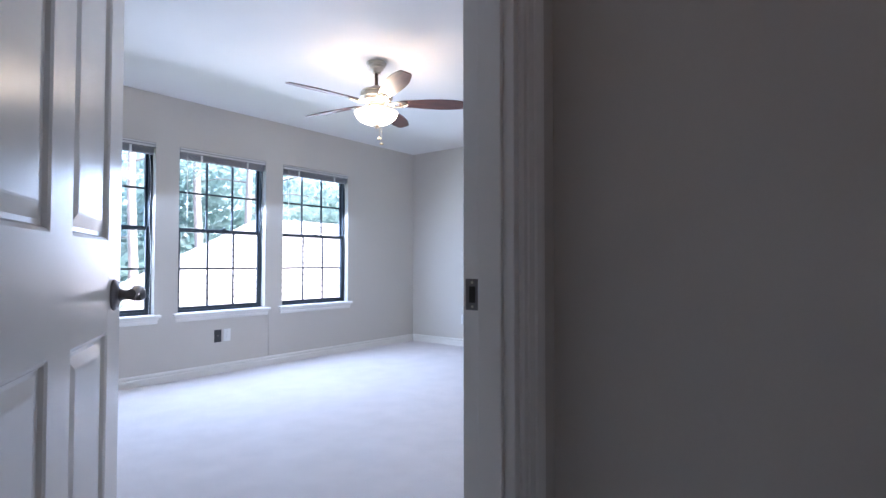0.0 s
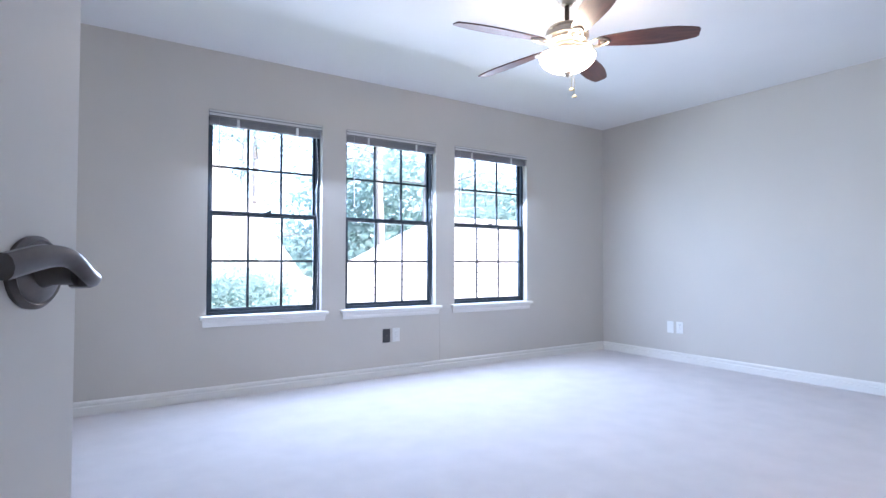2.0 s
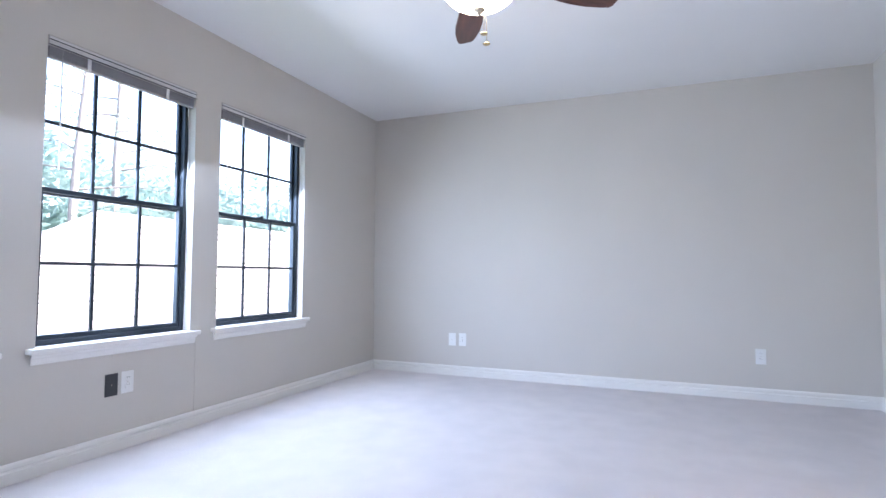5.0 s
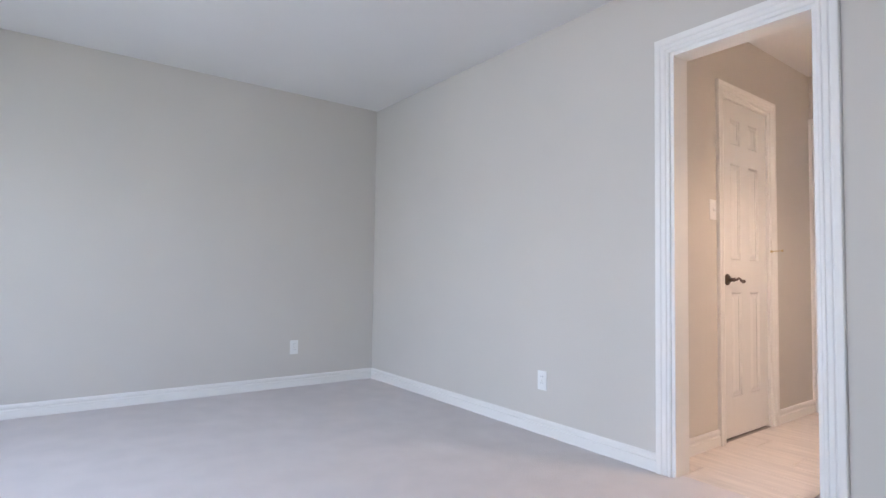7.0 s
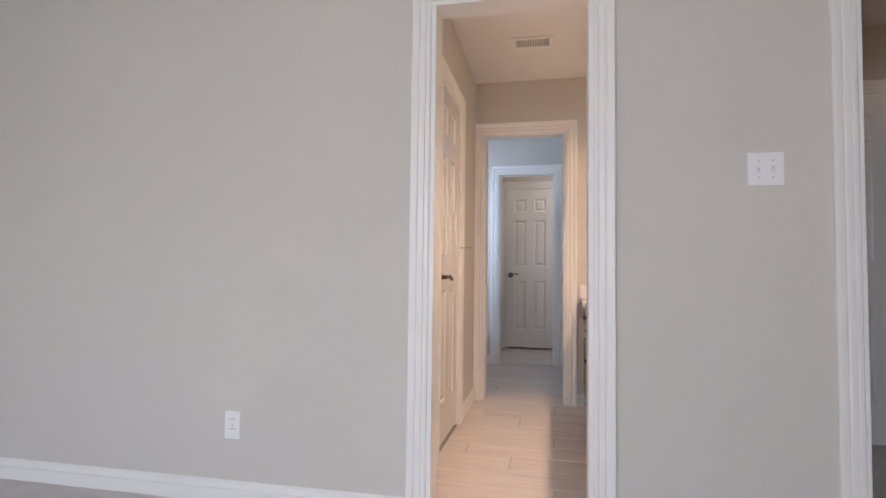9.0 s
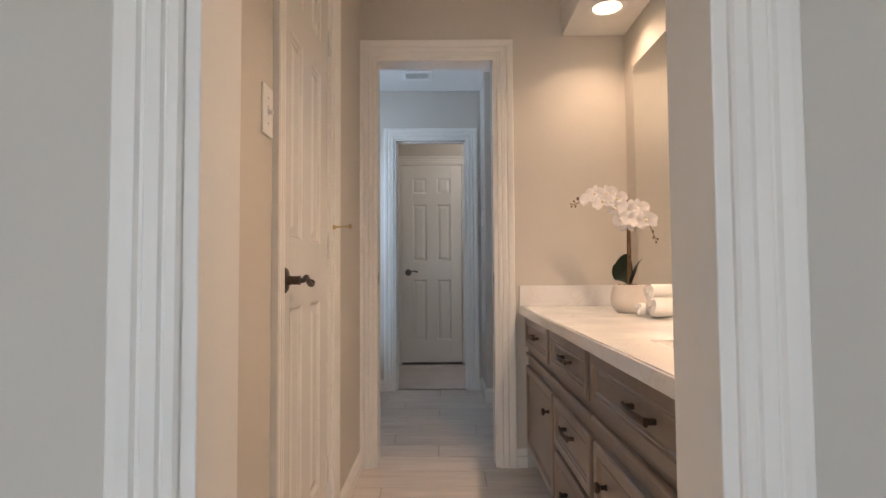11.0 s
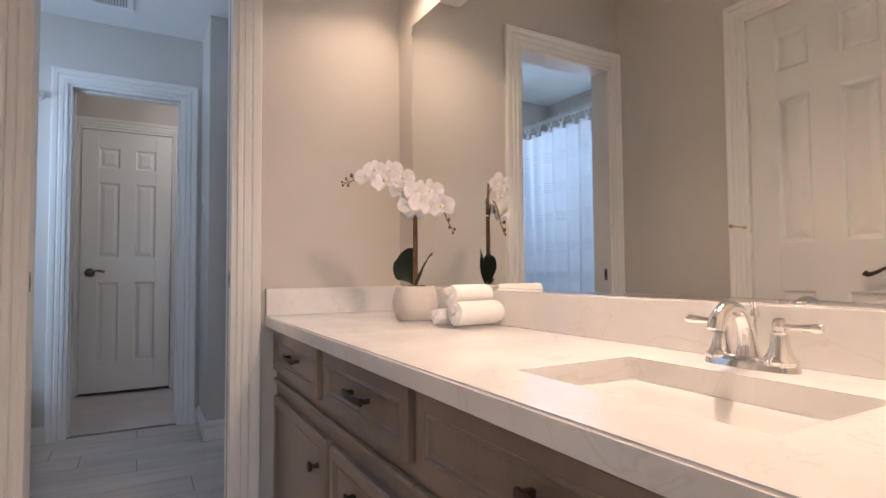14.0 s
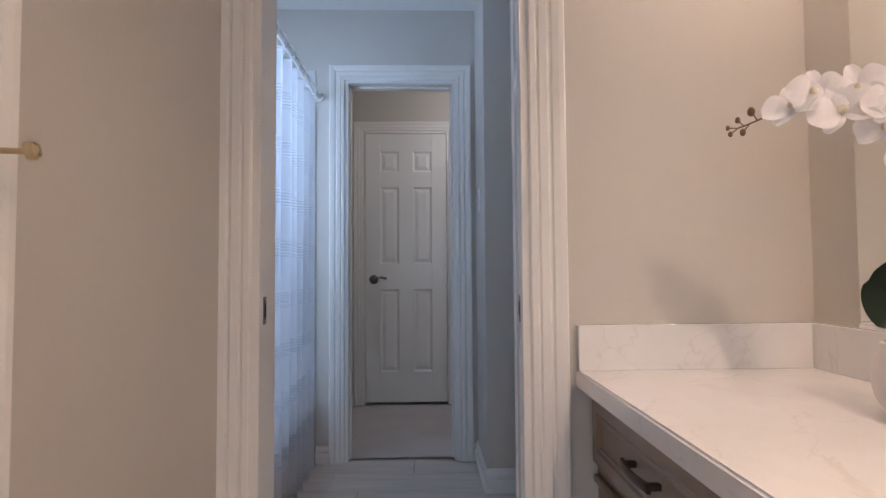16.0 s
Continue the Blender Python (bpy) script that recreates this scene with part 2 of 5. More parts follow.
def lathe(bm, profile, seg=32, m=None, caps=True):
    """Turns (radius, height) pairs round the z axis."""
    rings = []
    for r, z in profile:
        rings.append([bm.verts.new((m or Matrix()) @ Vector((r * math.cos(a), r * math.sin(a), z))) for a in (2 * math.pi * i / seg for i in range(seg))])
    for a, b in zip(rings, rings[1:]):
        for i in range(seg):
            bm.faces.new((a[i], a[(i + 1) % seg], b[(i + 1) % seg], b[i]))
    if caps:
        bm.faces.new(list(reversed(rings[0])))
        bm.faces.new(rings[-1])
    return bm


def tube(bm, path, radii, seg=10, flat=1.0):
    """A round bar along a path, with one radius or one for each point."""
    path = [Vector(p) for p in path]
    radii = radii if isinstance(radii, (list, tuple)) else [radii] * len(path)
    rings, side = [], None
    for i, p in enumerate(path):
        d = (path[min(i + 1, len(path) - 1)] - path[max(i - 1, 0)]).normalized()
        side = (d.orthogonal() if side is None else side - d * side.dot(d)).normalized()
        up = d.cross(side)
        rings.append([bm.verts.new(p + radii[i] * (math.cos(a) * side + flat * math.sin(a) * up)) for a in (2 * math.pi * k / seg for k in range(seg))])
    for a, b in zip(rings, rings[1:]):
        for i in range(seg):
            bm.faces.new((a[i], a[(i + 1) % seg], b[(i + 1) % seg], b[i]))
    bm.faces.new(list(reversed(rings[0])))
    bm.faces.new(rings[-1])
    return bm


def curve_points(ctrl, n=24):
    """Catmull-Rom points through the control points."""
    c = [Vector(p) for p in ctrl]
    c = [2 * c[0] - c[1], *c, 2 * c[-1] - c[-2]]
    out = []
    for i in range(1, len(c) - 2):
        for k in range(n // (len(c) - 3) + 1):
            t = k / (n // (len(c) - 3) + 1)
            a, b, d, e = c[i - 1], c[i], c[i + 1], c[i + 2]
            out.append(0.5 * ((2 * b) + (d - a) * t + (2 * a - 5 * b + 4 * d - e) * t * t + (3 * b - a - 3 * d + e) * t ** 3))
    return out + [c[-2]]


def mesh(name, bm, mat, smooth=False):
    bmesh.ops.recalc_face_normals(bm, faces=bm.faces)
    me = bpy.data.meshes.new(name)
    bm.to_mesh(me)
    bm.free()
    me.materials.append(mat)
    if smooth:
        me.polygons.foreach_set("use_smooth", [True] * len(me.polygons))
        me.set_sharp_from_angle(angle=radians(38))
    return me


def part(name, bm, mat, parent, label="", smooth=False, m=None):
    ob = new(name, mesh(name, bm, mat, smooth))
    ob.parent = parent
    if m is not None:
        ob.matrix_basis = m
    return tagged(ob, label)


def thing(name, label, category, m=None, group="", kind=""):
    ob = new(name)
    ob.empty_display_size = 0.1
    if m is not None:
        ob.matrix_basis = m
    return tagged(ob, label, category, group, kind)


def solid(name, bm, mat, label, category, kind="structure", smooth=False):
    return tagged(new(name, mesh(name, bm, mat, smooth)), label, category, "", kind)


def B():
    return bmesh.new()


# ---- large structure ----
H, T = 2.44, 0.115
WEST, YA = -5.65, 4.025
CLOSET_X, MIRROR_X, D2, D3, D4 = -2.785, -4.115, -2.055, -3.755, -4.970
ENTRY, BATH, DOOR2, DOOR3, DOOR4 = (-5.288, -4.388), (-3.523, -2.902), (-3.467, -2.851), (-3.398, -2.797), (-3.411, -2.749)
TOP = 2.035


def wall_x(name, x0, x1, y0, y1, openings, label, z1=H):
    """A wall that runs along x, with openings (x0, x1, z0, z1)."""
    bm, at = B(), x0
    for a, b, lo, hi in sorted(openings):
        box(bm, at, a, y0, y1, 0, z1)
        if lo > 0:
            box(bm, a, b, y0, y1, 0, lo)
        box(bm, a, b, y0, y1, hi, z1)
        at = b
    box(bm, at, x1, y0, y1, 0, z1)
    return solid(name, bm, PAINT, label, "wall")


def wall_y(name, y0, y1, x0, x1, openings, label):
    bm, at = B(), y0
    for a, b, lo, hi in sorted(openings):
        box(bm, x0, x1, at, a, 0, H)
        if lo > 0:
            box(bm, x0, x1, a, b, 0, lo)
        box(bm, x0, x1, a, b, hi, H)
        at = b
    box(bm, x0, x1, at, y1, 0, H)
    return solid(name, bm, PAINT, label, "wall")


SILL, HEAD = 0.572, 2.022
wall_x("wall_north", WEST - T, 0.0, YA, YA + 0.15, [(a, b, SILL, HEAD) for a, b in WINDOWS], "greige painted wall with three tall windows")
wall_y("wall_east", -T, YA + 0.15, 0.0, T, [], "plain greige painted bedroom wall")
wall_y("wall_west", -1.5 - T, YA, WEST - T, WEST, [], "plain greige painted wall")
wall_x("wall_south", WEST, 0.0, -T, 0.0, [(*ENTRY, 0, TOP), (*BATH, 0, TOP + 0.005)], "greige painted wall with two doorways")
CLOSET = (-1.368, -0.742)
wall_y("wall_closet", D2, -T, CLOSET_X, CLOSET_X + T, [(*CLOSET, 0, TOP)], "greige painted bathroom wall with a closet door")
wall_y("wall_vanity", D2, -T, MIRROR_X - T, MIRROR_X, [], "greige painted wall behind the vanity")
wall_x("wall_pocket", MIRROR_X - T, -1.70, D2 - T, D2, [(*DOOR2, 0, TOP)], "greige painted wall with a pocket doorway")
wall_x("wall_toilet", -4.2, -1.70, D3 - T, D3, [(*DOOR3, 0, TOP + 0.013)], "greige painted wall with a cased doorway")
wall_y("wall_toilet_west", D3, D2 - T, MIRROR_X - T, MIRROR_X, [], "greige painted wall of the toilet room")
NIB_X, NIB_Y = -3.505, -3.335
bm = B()
box(bm, MIRROR_X, NIB_X, D3, NIB_Y, 0, H, 0.004)
solid("wall_nib", bm, PAINT, "short greige wall with a bullnose outer corner", "wall")
wall_y("wall_tub", D3, D2 - T, -1.82, -1.70, [(-3.40, -2.50, 1.02, 2.15)], "wall behind the bathtub")
wall_x("wall_hall_south", WEST, MIRROR_X - T, -1.5 - T, -1.5, [(-5.62, -4.86, 0, TOP)], "dim greige wall across the entry hall")
wall_x("wall_back_hall", -4.2, -1.70, D4 - T, D4, [(*DOOR4, 0, TOP + 0.055)], "greige painted wall with a closed door")
wall_y("wall_back_hall_west", D4, D3 - T, -4.2 - T, -4.2, [], "plain wall closing the back hall")
wall_y("wall_back_hall_east", D4, D3 - T, -2.600, -2.600 + T, [], "plain wall closing the back hall")
for nm, x0, x1, y0, y1 in (("ceiling", WEST - T, T, -T, YA + 0.15), ("ceiling_bath", MIRROR_X - T, CLOSET_X + T, D2, -T), ("ceiling_toilet", MIRROR_X - T, -1.70, D3, D2 - 0.0), ("ceiling_hall", WEST - T, MIRROR_X - T, -1.5 - T, -T), ("ceiling_back_hall", -4.2 - T, -1.70, D4 - T, D3)):
    bm = B()
    box(bm, x0, x1, y0, y1, H + 0.0005, H + 0.12)
    solid(nm, bm, CEIL, "flat white painted ceiling", "ceiling")
bm = B()
box(bm, CLOSET_X + T, -1.70, D2, -T, H, H + 0.1)
box(bm, -2.05, -2.0, D2, -T, 0, H)
solid("wall_closet_back", bm, PAINT, "plain inside of the closet", "wall")


# unseen box, added to stop sky light leaking under the back door
bm = B()
box(bm, -4.2, -1.70, D4 - T - 0.5, D4 - T - 0.4, -0.1, H + 0.1)
box(bm, -4.2, -1.70, D4 - T - 0.4, D4 - T, -0.1, -0.01)
box(bm, -4.2, -1.70, D4 - T - 0.4, D4 - T, H, H + 0.1)
box(bm, -4.3, -4.2, D4 - T - 0.5, D4 - T, -0.1, H + 0.1)
box(bm, -1.70, -1.60, D4 - T - 0.5, D4 - T, -0.1, H + 0.1)
solid("light_block_back_door", bm, PAINT, "unseen box blocking stray light behind the back door", "wall")
# another unseen light block, added behind the hall door
bm = B()
box(bm, WEST - T, MIRROR_X - T, -2.1, -2.0, -0.1, H + 0.1)
box(bm, WEST - T, MIRROR_X - T, -2.0, -1.5 - T, H, H + 0.1)
box(bm, WEST - T, MIRROR_X - T, -2.0, -1.5 - T, -0.1, -0.01)
box(bm, WEST - T - 0.1, WEST - T, -2.1, -1.5 - T, -0.1, H + 0.1)
solid("light_block_hall_door", bm, PAINT, "unseen box blocking stray light behind the hall door", "wall")


def carpet(name, x0, x1, y0, y1, step):
    """Carpet with a gently uneven pile."""
    nx, ny = max(2, int((x1 - x0) / step)), max(2, int((y1 - y0) / step))
    bm = B()
    g = [[None] * (ny + 1) for _ in range(nx + 1)]
    for i in range(nx + 1):
        for j in range(ny + 1):
            x, y = x0 + (x1 - x0) * i / nx, y0 + (y1 - y0) * j / ny
            z = 0.0012 * noise.noise((x * 1.7, y * 1.7, 0)) + 0.0020 * noise.noise((x * 11, y * 11, 3)) + 0.0012 * noise.noise((x * 26, y * 26, 5))
            g[i][j] = bm.verts.new((x, y, z))
    for i in range(nx):
        for j in range(ny):
            bm.faces.new((g[i][j], g[i + 1][j], g[i + 1][j + 1], g[i][j + 1]))
    return solid(name, bm, CARPET, "pale beige cut-pile carpet with vacuum marks", "carpet", smooth=True)


carpet("floor", WEST, 0.0, -0.055, YA, 0.035)
carpet("floor_hall", WEST, MIRROR_X - T, -1.5 - T, -0.055, 0.06)
carpet("floor_back_hall", -4.2, -1.70, D4 - T, D3 - 0.06, 0.06)
bm = B()
box(bm, MIRROR_X, CLOSET_X, D2 - T, -0.055, -0.06, -0.006)
box(bm, MIRROR_X, -1.70, D3 - 0.06, D2 - T, -0.06, -0.006)
box(bm, CLOSET_X, -2.05, D2, -T, -0.06, -0.004)
floor_bath = solid("floor_bath", bm, GROUT, "grey wood-look plank tile floor", "tile floor")
bm = B()
box(bm, WEST - T, T, D4 - T, YA + 0.15, -0.25, -0.065)
solid("slab", bm, SIDING, "plain floor slab", "slab")

# ---- trim ----
FLUTE = [(0.0, 0.0), (0.0, 0.010), (0.004, 0.0135), (0.015, 0.0145), (0.018, 0.0100), (0.021, 0.0098), (0.024, 0.0145), (0.040, 0.0168), (0.044, 0.0118), (0.048, 0.0118), (0.052, 0.0168), (0.066, 0.0198), (0.076, 0.0205), (0.080, 0.0165), (0.080, 0.0)]


def casing(name, a0, a1, top, place, width=0.08, cut=None):
    """Moulded casing round an opening from a0 to a1; place(a, z, out) gives the world point."""
    bm, k = B(), width / 0.08
    rows = []
    for u, v in FLUTE:
        u *= k
        l = -u if cut is None else max(-u, -cut)
        rows.append([bm.verts.new(place(a, z, v)) for a, z in ((a0 + l, 0.0), (a0 + l, top + u), (a1 + u, top + u), (a1 + u, 0.0))])
    for r, s in zip(rows, rows[1:]):
        for i in range(3):
            bm.faces.new((r[i], r[i + 1], s[i + 1], s[i]))
    for i in (0, 3):
        bm.faces.new([r[i] for r in rows])
    return solid(name, bm, TRIM, "white painted fluted door casing", "door casing")


def jamb(name, a0, a1, top, d0, d1, along, stop=None):
    """The lining of an opening; along 'x' or 'y', from depth d0 to d1, with a door stop strip."""
    bm = B()
    e, c = 0.018, 0.004

    def bx(p, q, r, s, z0, z1):
        box(bm, p, q, r, s, z0, z1, 0.002) if along == "x" else box(bm, r, s, p, q, z0, z1, 0.002)
    bx(a0 - c, a0 + e, d0 - c, d1 + c, 0, top)
    bx(a1 - e, a1 + c, d0 - c, d1 + c, 0, top)
    bx(a0 + e, a1 - e, d0 - c, d1 + c, top - e, top + c)
    if stop:
        bx(a0 + e, a0 + e + 0.011, stop[0], stop[1], 0, top - e)
        bx(a1 - e - 0.011, a1 - e, stop[0], stop[1], 0, top - e)
        bx(a0 + e, a1 - e, stop[0], stop[1], top - e - 0.011, top - e)
    return solid(name, bm, TRIM, "white painted door jamb", "door jamb")


casing("trim_entry", *ENTRY, TOP, lambda a, z, o: (a, o, z))
casing("trim_entry_hall", *ENTRY, TOP, lambda a, z, o: (a, -T - o, z))
jamb("jamb_entry", *ENTRY, TOP, -T, 0, "x", (-0.095, -0.04))
casing("trim_bath", *BATH, TOP + 0.005, lambda a, z, o: (a, o, z), 0.077)
jamb("jamb_bath", *BATH, TOP + 0.005, -T, 0, "x")
casing("trim_closet", *CLOSET, TOP, lambda a, z, o: (CLOSET_X - o, a, z), 0.068)
jamb("jamb_closet", *CLOSET, TOP, CLOSET_X, CLOSET_X + T, "y")
casing("trim_pocket", *DOOR2, TOP, lambda a, z, o: (a, D2 + o, z), 0.083)
casing("trim_pocket_back", *DOOR2, TOP, lambda a, z, o: (a, D2 - T - o, z), 0.07)
jamb("jamb_pocket", *DOOR2, TOP, D2 - T, D2, "x")
casing("trim_toilet", *DOOR3, TOP + 0.013, lambda a, z, o: (a, D3 + o, z), 0.082)
jamb("jamb_toilet", *DOOR3, TOP + 0.013, D3 - T, D3, "x", (D3 - 0.08, D3 - 0.045))
casing("trim_toilet_back", *DOOR3, TOP + 0.013, lambda a, z, o: (a, D3 - T - o, z), 0.07)
casing("trim_back", *DOOR4, TOP + 0.055, lambda a, z, o: (a, D4 + o, z), 0.07)
jamb("jamb_back", *DOOR4, TOP + 0.055, D4 - T, D4, "x")
casing("trim_hall_closet", -5.62, -4.86, TOP, lambda a, z, o: (a, -1.5 + o, z))
jamb("jamb_hall_closet", -5.62, -4.86, TOP, -1.5 - T, -1.5, "x")

BASE = [(0.0, 0.0), (0.013, 0.0), (0.0135, 0.052), (0.006, 0.057), (0.0055, 0.063), (0.0115, 0.067), (0.0105, 0.080), (0.004, 0.089), (0.0, 0.090)]


def base(name, p, q, n, lift=0.0, tall=1.0, mitre=(0, 0)):
    """Stepped baseboard along a wall from p to q, standing out along n."""
    bm = B()
    p, q, n = Vector(p), Vector(q), Vector(n)
    d = (q - p).normalized()
    rows = []
    for v, z in BASE:
        up = Vector((0, 0, z * tall + lift))
        a = p.to_3d() + (n * v).to_3d() + (d * v * mitre[0]).to_3d() + up
        b = q.to_3d() + (n * v).to_3d() - (d * v * mitre[1]).to_3d() + up
        rows.append((bm.verts.new(a), bm.verts.new(b)))
    for r, s in zip(rows, rows[1:]):
        bm.faces.new((r[0], r[1], s[1], s[0]))
    for i in (0, 1):
        bm.faces.new([r[i] for r in rows])
    return solid(name, bm, TRIM, "white stepped baseboard", "baseboard")


base("baseboard_north", (WEST, YA), (0, YA), (0, -1), mitre=(1, 1))
base("baseboard_east", (0, 0), (0, YA), (-1, 0), mitre=(1, 1))
base("baseboard_south_a", (BATH[1] + 0.08, 0), (0, 0), (0, 1), mitre=(0, 1))
base("baseboard_south_b", (ENTRY[1] + 0.08, 0), (BATH[0] - 0.08, 0), (0, 1))
base("baseboard_south_c", (WEST, 0), (ENTRY[0] - 0.08, 0), (0, 1))
base("baseboard_west", (WEST, 0), (WEST, YA), (1, 0), mitre=(1, 1))
base("baseboard_closet_a", (CLOSET_X, -T), (CLOSET_X, CLOSET[1] + 0.068), (-1, 0))
base("baseboard_closet_b", (CLOSET_X, CLOSET[0] - 0.068), (CLOSET_X, D2), (-1, 0))
base("baseboard_pocket", (-3.60, D2), (DOOR2[0] - 0.078, D2), (0, 1))
base("baseboard_toilet_a", (DOOR3[1] + 0.082, D3), (-2.645, D3), (0, 1))
base("baseboard_toilet_b", (NIB_X, D3), (DOOR3[0] - 0.082, D3), (0, 1))
base("baseboard_nib_side", (NIB_X, D3), (NIB_X, NIB_Y), (1, 0), tall=1.2, mitre=(1, -1))
base("baseboard_nib_front", (MIRROR_X, NIB_Y), (NIB_X, NIB_Y), (0, 1), tall=1.2, mitre=(1, -1))
base("baseboard_back_a", (DOOR4[1] + 0.07, D4), (-2.600, D4), (0, 1))
base("baseboard_back_b", (-4.2, D4), (DOOR4[0] - 0.07, D4), (0, 1))
base("baseboard_back_c", (-2.600, D4), (-2.600, D3 - T), (-1, 0))
base("baseboard_hall_south", (-4.78, -1.5), (MIRROR_X - T, -1.5), (0, 1))
base("baseboard_hall_east", (MIRROR_X - T, -1.5), (MIRROR_X - T, -T), (-1, 0))

# dropped soffit over the mirror
SOF_X, SOF_Z = -3.800, 2.140
bm = B()
box(bm, MIRROR_X, SOF_X, D2, -T, SOF_Z, H, 0.003)
solid("soffit", bm, CEIL, "white dropped soffit over the vanity mirror", "soffit")

# ---- doors ----


def lever(parent, x, z, y, out, way, metal, curl=False):
    """A door lever on a round rosette; out: +1 or -1 along y, way: the lever's direction along x."""
    hold = part("door_handle", lathe(B(), [(0.0, 0.0), (0.034, 0.0), (0.034, 0.004), (0.030, 0.008), (0.028, 0.007), (0.022, 0.011), (0.014, 0.012), (0.0115, 0.020), (0.0115, 0.040), (0.013, 0.043), (0.0, 0.046)], 28, caps=False), metal, parent, "round rosette and spindle of the handle", True, pose(x, y, z, -90 * out))
    pts = curve_points([(0, 0, 0.040), (0.012 * way, 0, 0.048), (0.042 * way, -0.010 * out, 0.050), (0.072 * way, 0.004 * out, 0.047), (0.098 * way, 0.012 * out, 0.046), (0.110 * way, 0.006 * out, 0.046)], 22)
    if curl:
        pts = curve_points([(0.004 * -way, 0.006 * out, 0.036), (0.002 * -way, 0.007 * out, 0.054), (0.016 * way, 0.002 * out, 0.061), (0.038 * way, -0.012 * out, 0.060), (0.064 * way, -0.014 * out, 0.056), (0.100 * way, -0.006 * out, 0.052)], 22)
    radii = [0.0095 - 0.0035 * math.sin(math.pi * min(1, i / (len(pts) - 1) * 1.2)) + 0.002 * (i / len(pts)) for i in range(len(pts))]
    part("lever", tube(B(), pts, radii, 10, 0.8), metal, hold, "curved wave lever", True)
    return hold


def six_panel_door(name, width, label, m, metal, handle_x, way, height=2.015, hinges=True, painted=False):
    """A moulded six-panel leaf; x from the hinge edge, thickness along y from -0.035 to 0."""
    door = thing(name, label, "door", m, kind="structure")
    th, st, ml = 0.035, 0.112, 0.105
    pw = (width - 2 * st - ml) / 2
    cols = [(st, st + pw), (st + pw + ml, width - st)]
    rows = [(0.235, 0.860), (1.050, 1.640), (1.755, 1.915)]
    bm = B()
    box(bm, 0, st, -th, 0, 0.012, height, 0.0015, 1)
    box(bm, width - st, width, -th, 0, 0.012, height, 0.0015, 1)
    box(bm, st + pw, st + pw + ml, -th, 0, 0.012, height)
    for a, b in cols:
        for z0, z1 in ((0.012, rows[0][0]), (rows[0][1], rows[1][0]), (rows[1][1], rows[2][0]), (rows[2][1], height)):
            box(bm, a, b, -th, 0, z0, z1)
    part("leaf", bm, DOORP, door, "white painted stiles and rails")
    for a, b in cols:
        for z0, z1 in rows:
            bm = B()
            steps = [(0.0, 0.0), (0.006, -0.003), (0.010, -0.009), (0.018, -0.010), (0.040, -0.0035), (0.044, -0.003)]
            for face, sgn in ((0.0, 1), (-th, -1)):
                rings = [[bm.verts.new((x, face + sgn * d, z)) for x, z in ((a + o, z0 + o), (b - o, z0 + o), (b - o, z1 - o), (a + o, z1 - o))] for o, d in steps]
                for r, s in zip(rings, rings[1:]):
                    for i in range(4):
                        bm.faces.new((r[i], r[(i + 1) % 4], s[(i + 1) % 4], s[i]))
                bm.faces.new(rings[-1])
            part("panel", bm, DOORP, door, "raised moulded panel")
    for y, out in ((0.0, 1), (-th, -1)):
        lever(door, handle_x, 0.935, y, out, way, metal, metal is PEWTER)
    bm = B()
    box(bm, (width if handle_x > width / 2 else 0) - 0.001, (width if handle_x > width / 2 else 0) + 0.001, -0.029, -0.006, 0.905, 0.965, 0.0005, 1)
    part("latch_plate", bm, metal, door, "small latch plate on the edge")
    if hinges:
        hx = 0.0 if handle_x > width / 2 else width
        for z in (0.25, 1.05, 1.80):
            bm = B()
            lathe(bm, [(0.006, -0.045), (0.0065, -0.044), (0.0065, 0.044), (0.004, 0.050)], 12, Matrix.Translation((hx, 0.008, z)))
            box(bm, hx - 0.018, hx + 0.018, -0.001, 0.003, z - 0.044, z + 0.044)
            part("hinge", bm, DOORP if painted else NICKEL, door, "painted butt hinge" if painted else "butt hinge with a knuckle", True)
    return door


six_panel_door("door_1", 0.813, "glossy white six-panel bedroom door standing open", pose(-5.262, 0.020, 0, 0, 0, 57.8), PEWTER, 0.813 - 0.062, -1)
# the closet leaf's face looks into the bathroom (towards -x)
closet_door = six_panel_door("door_2", 0.588, "closed white six-panel closet door", pose(CLOSET_X + 0.012, -1.348, 0, 0, 0, 90), BRONZE, 0.588 - 0.058, -1, painted=True)
six_panel_door("door_3", 0.619, "closed white six-panel door at the end of the back hall", pose(DOOR4[1] - 0.02, D4 - 0.02, 0.014, 0, 0, 180), PEWTER, 0.065, 1, height=2.05)
six_panel_door("door_4", 0.72, "white six-panel door across the dim hall", pose(-4.88, -1.5 - 0.02, 0, 0, 0, 180), BRONZE, 0.06, 1)

# hinge-pin door stop on the closet door
stop = thing("door_stop", "small brass hinge-pin door stop on the closet door", "door stop", pose(CLOSET_X - 0.006, -1.372, 1.122))
part("arm", tube(B(), [(0, 0, 0), (-0.02, -0.004, 0.002), (-0.052, -0.02, 0.004)], 0.0032, 8), BRASS, stop, "", True)
part("rubber_tip", lathe(B(), [(0.0, 0.0), (0.008, 0.0), (0.009, 0.008), (0.006, 0.012)], 14, pose(-0.052, -0.02, 0.004, 0, -80, 20)), BRASS, stop, "worn brass-coloured tip", True)
part("pin_ring", lathe(B(), [(0.004, -0.008), (0.008, -0.008), (0.008, 0.008), (0.004, 0.008)], 14), BRASS, stop, "", True)


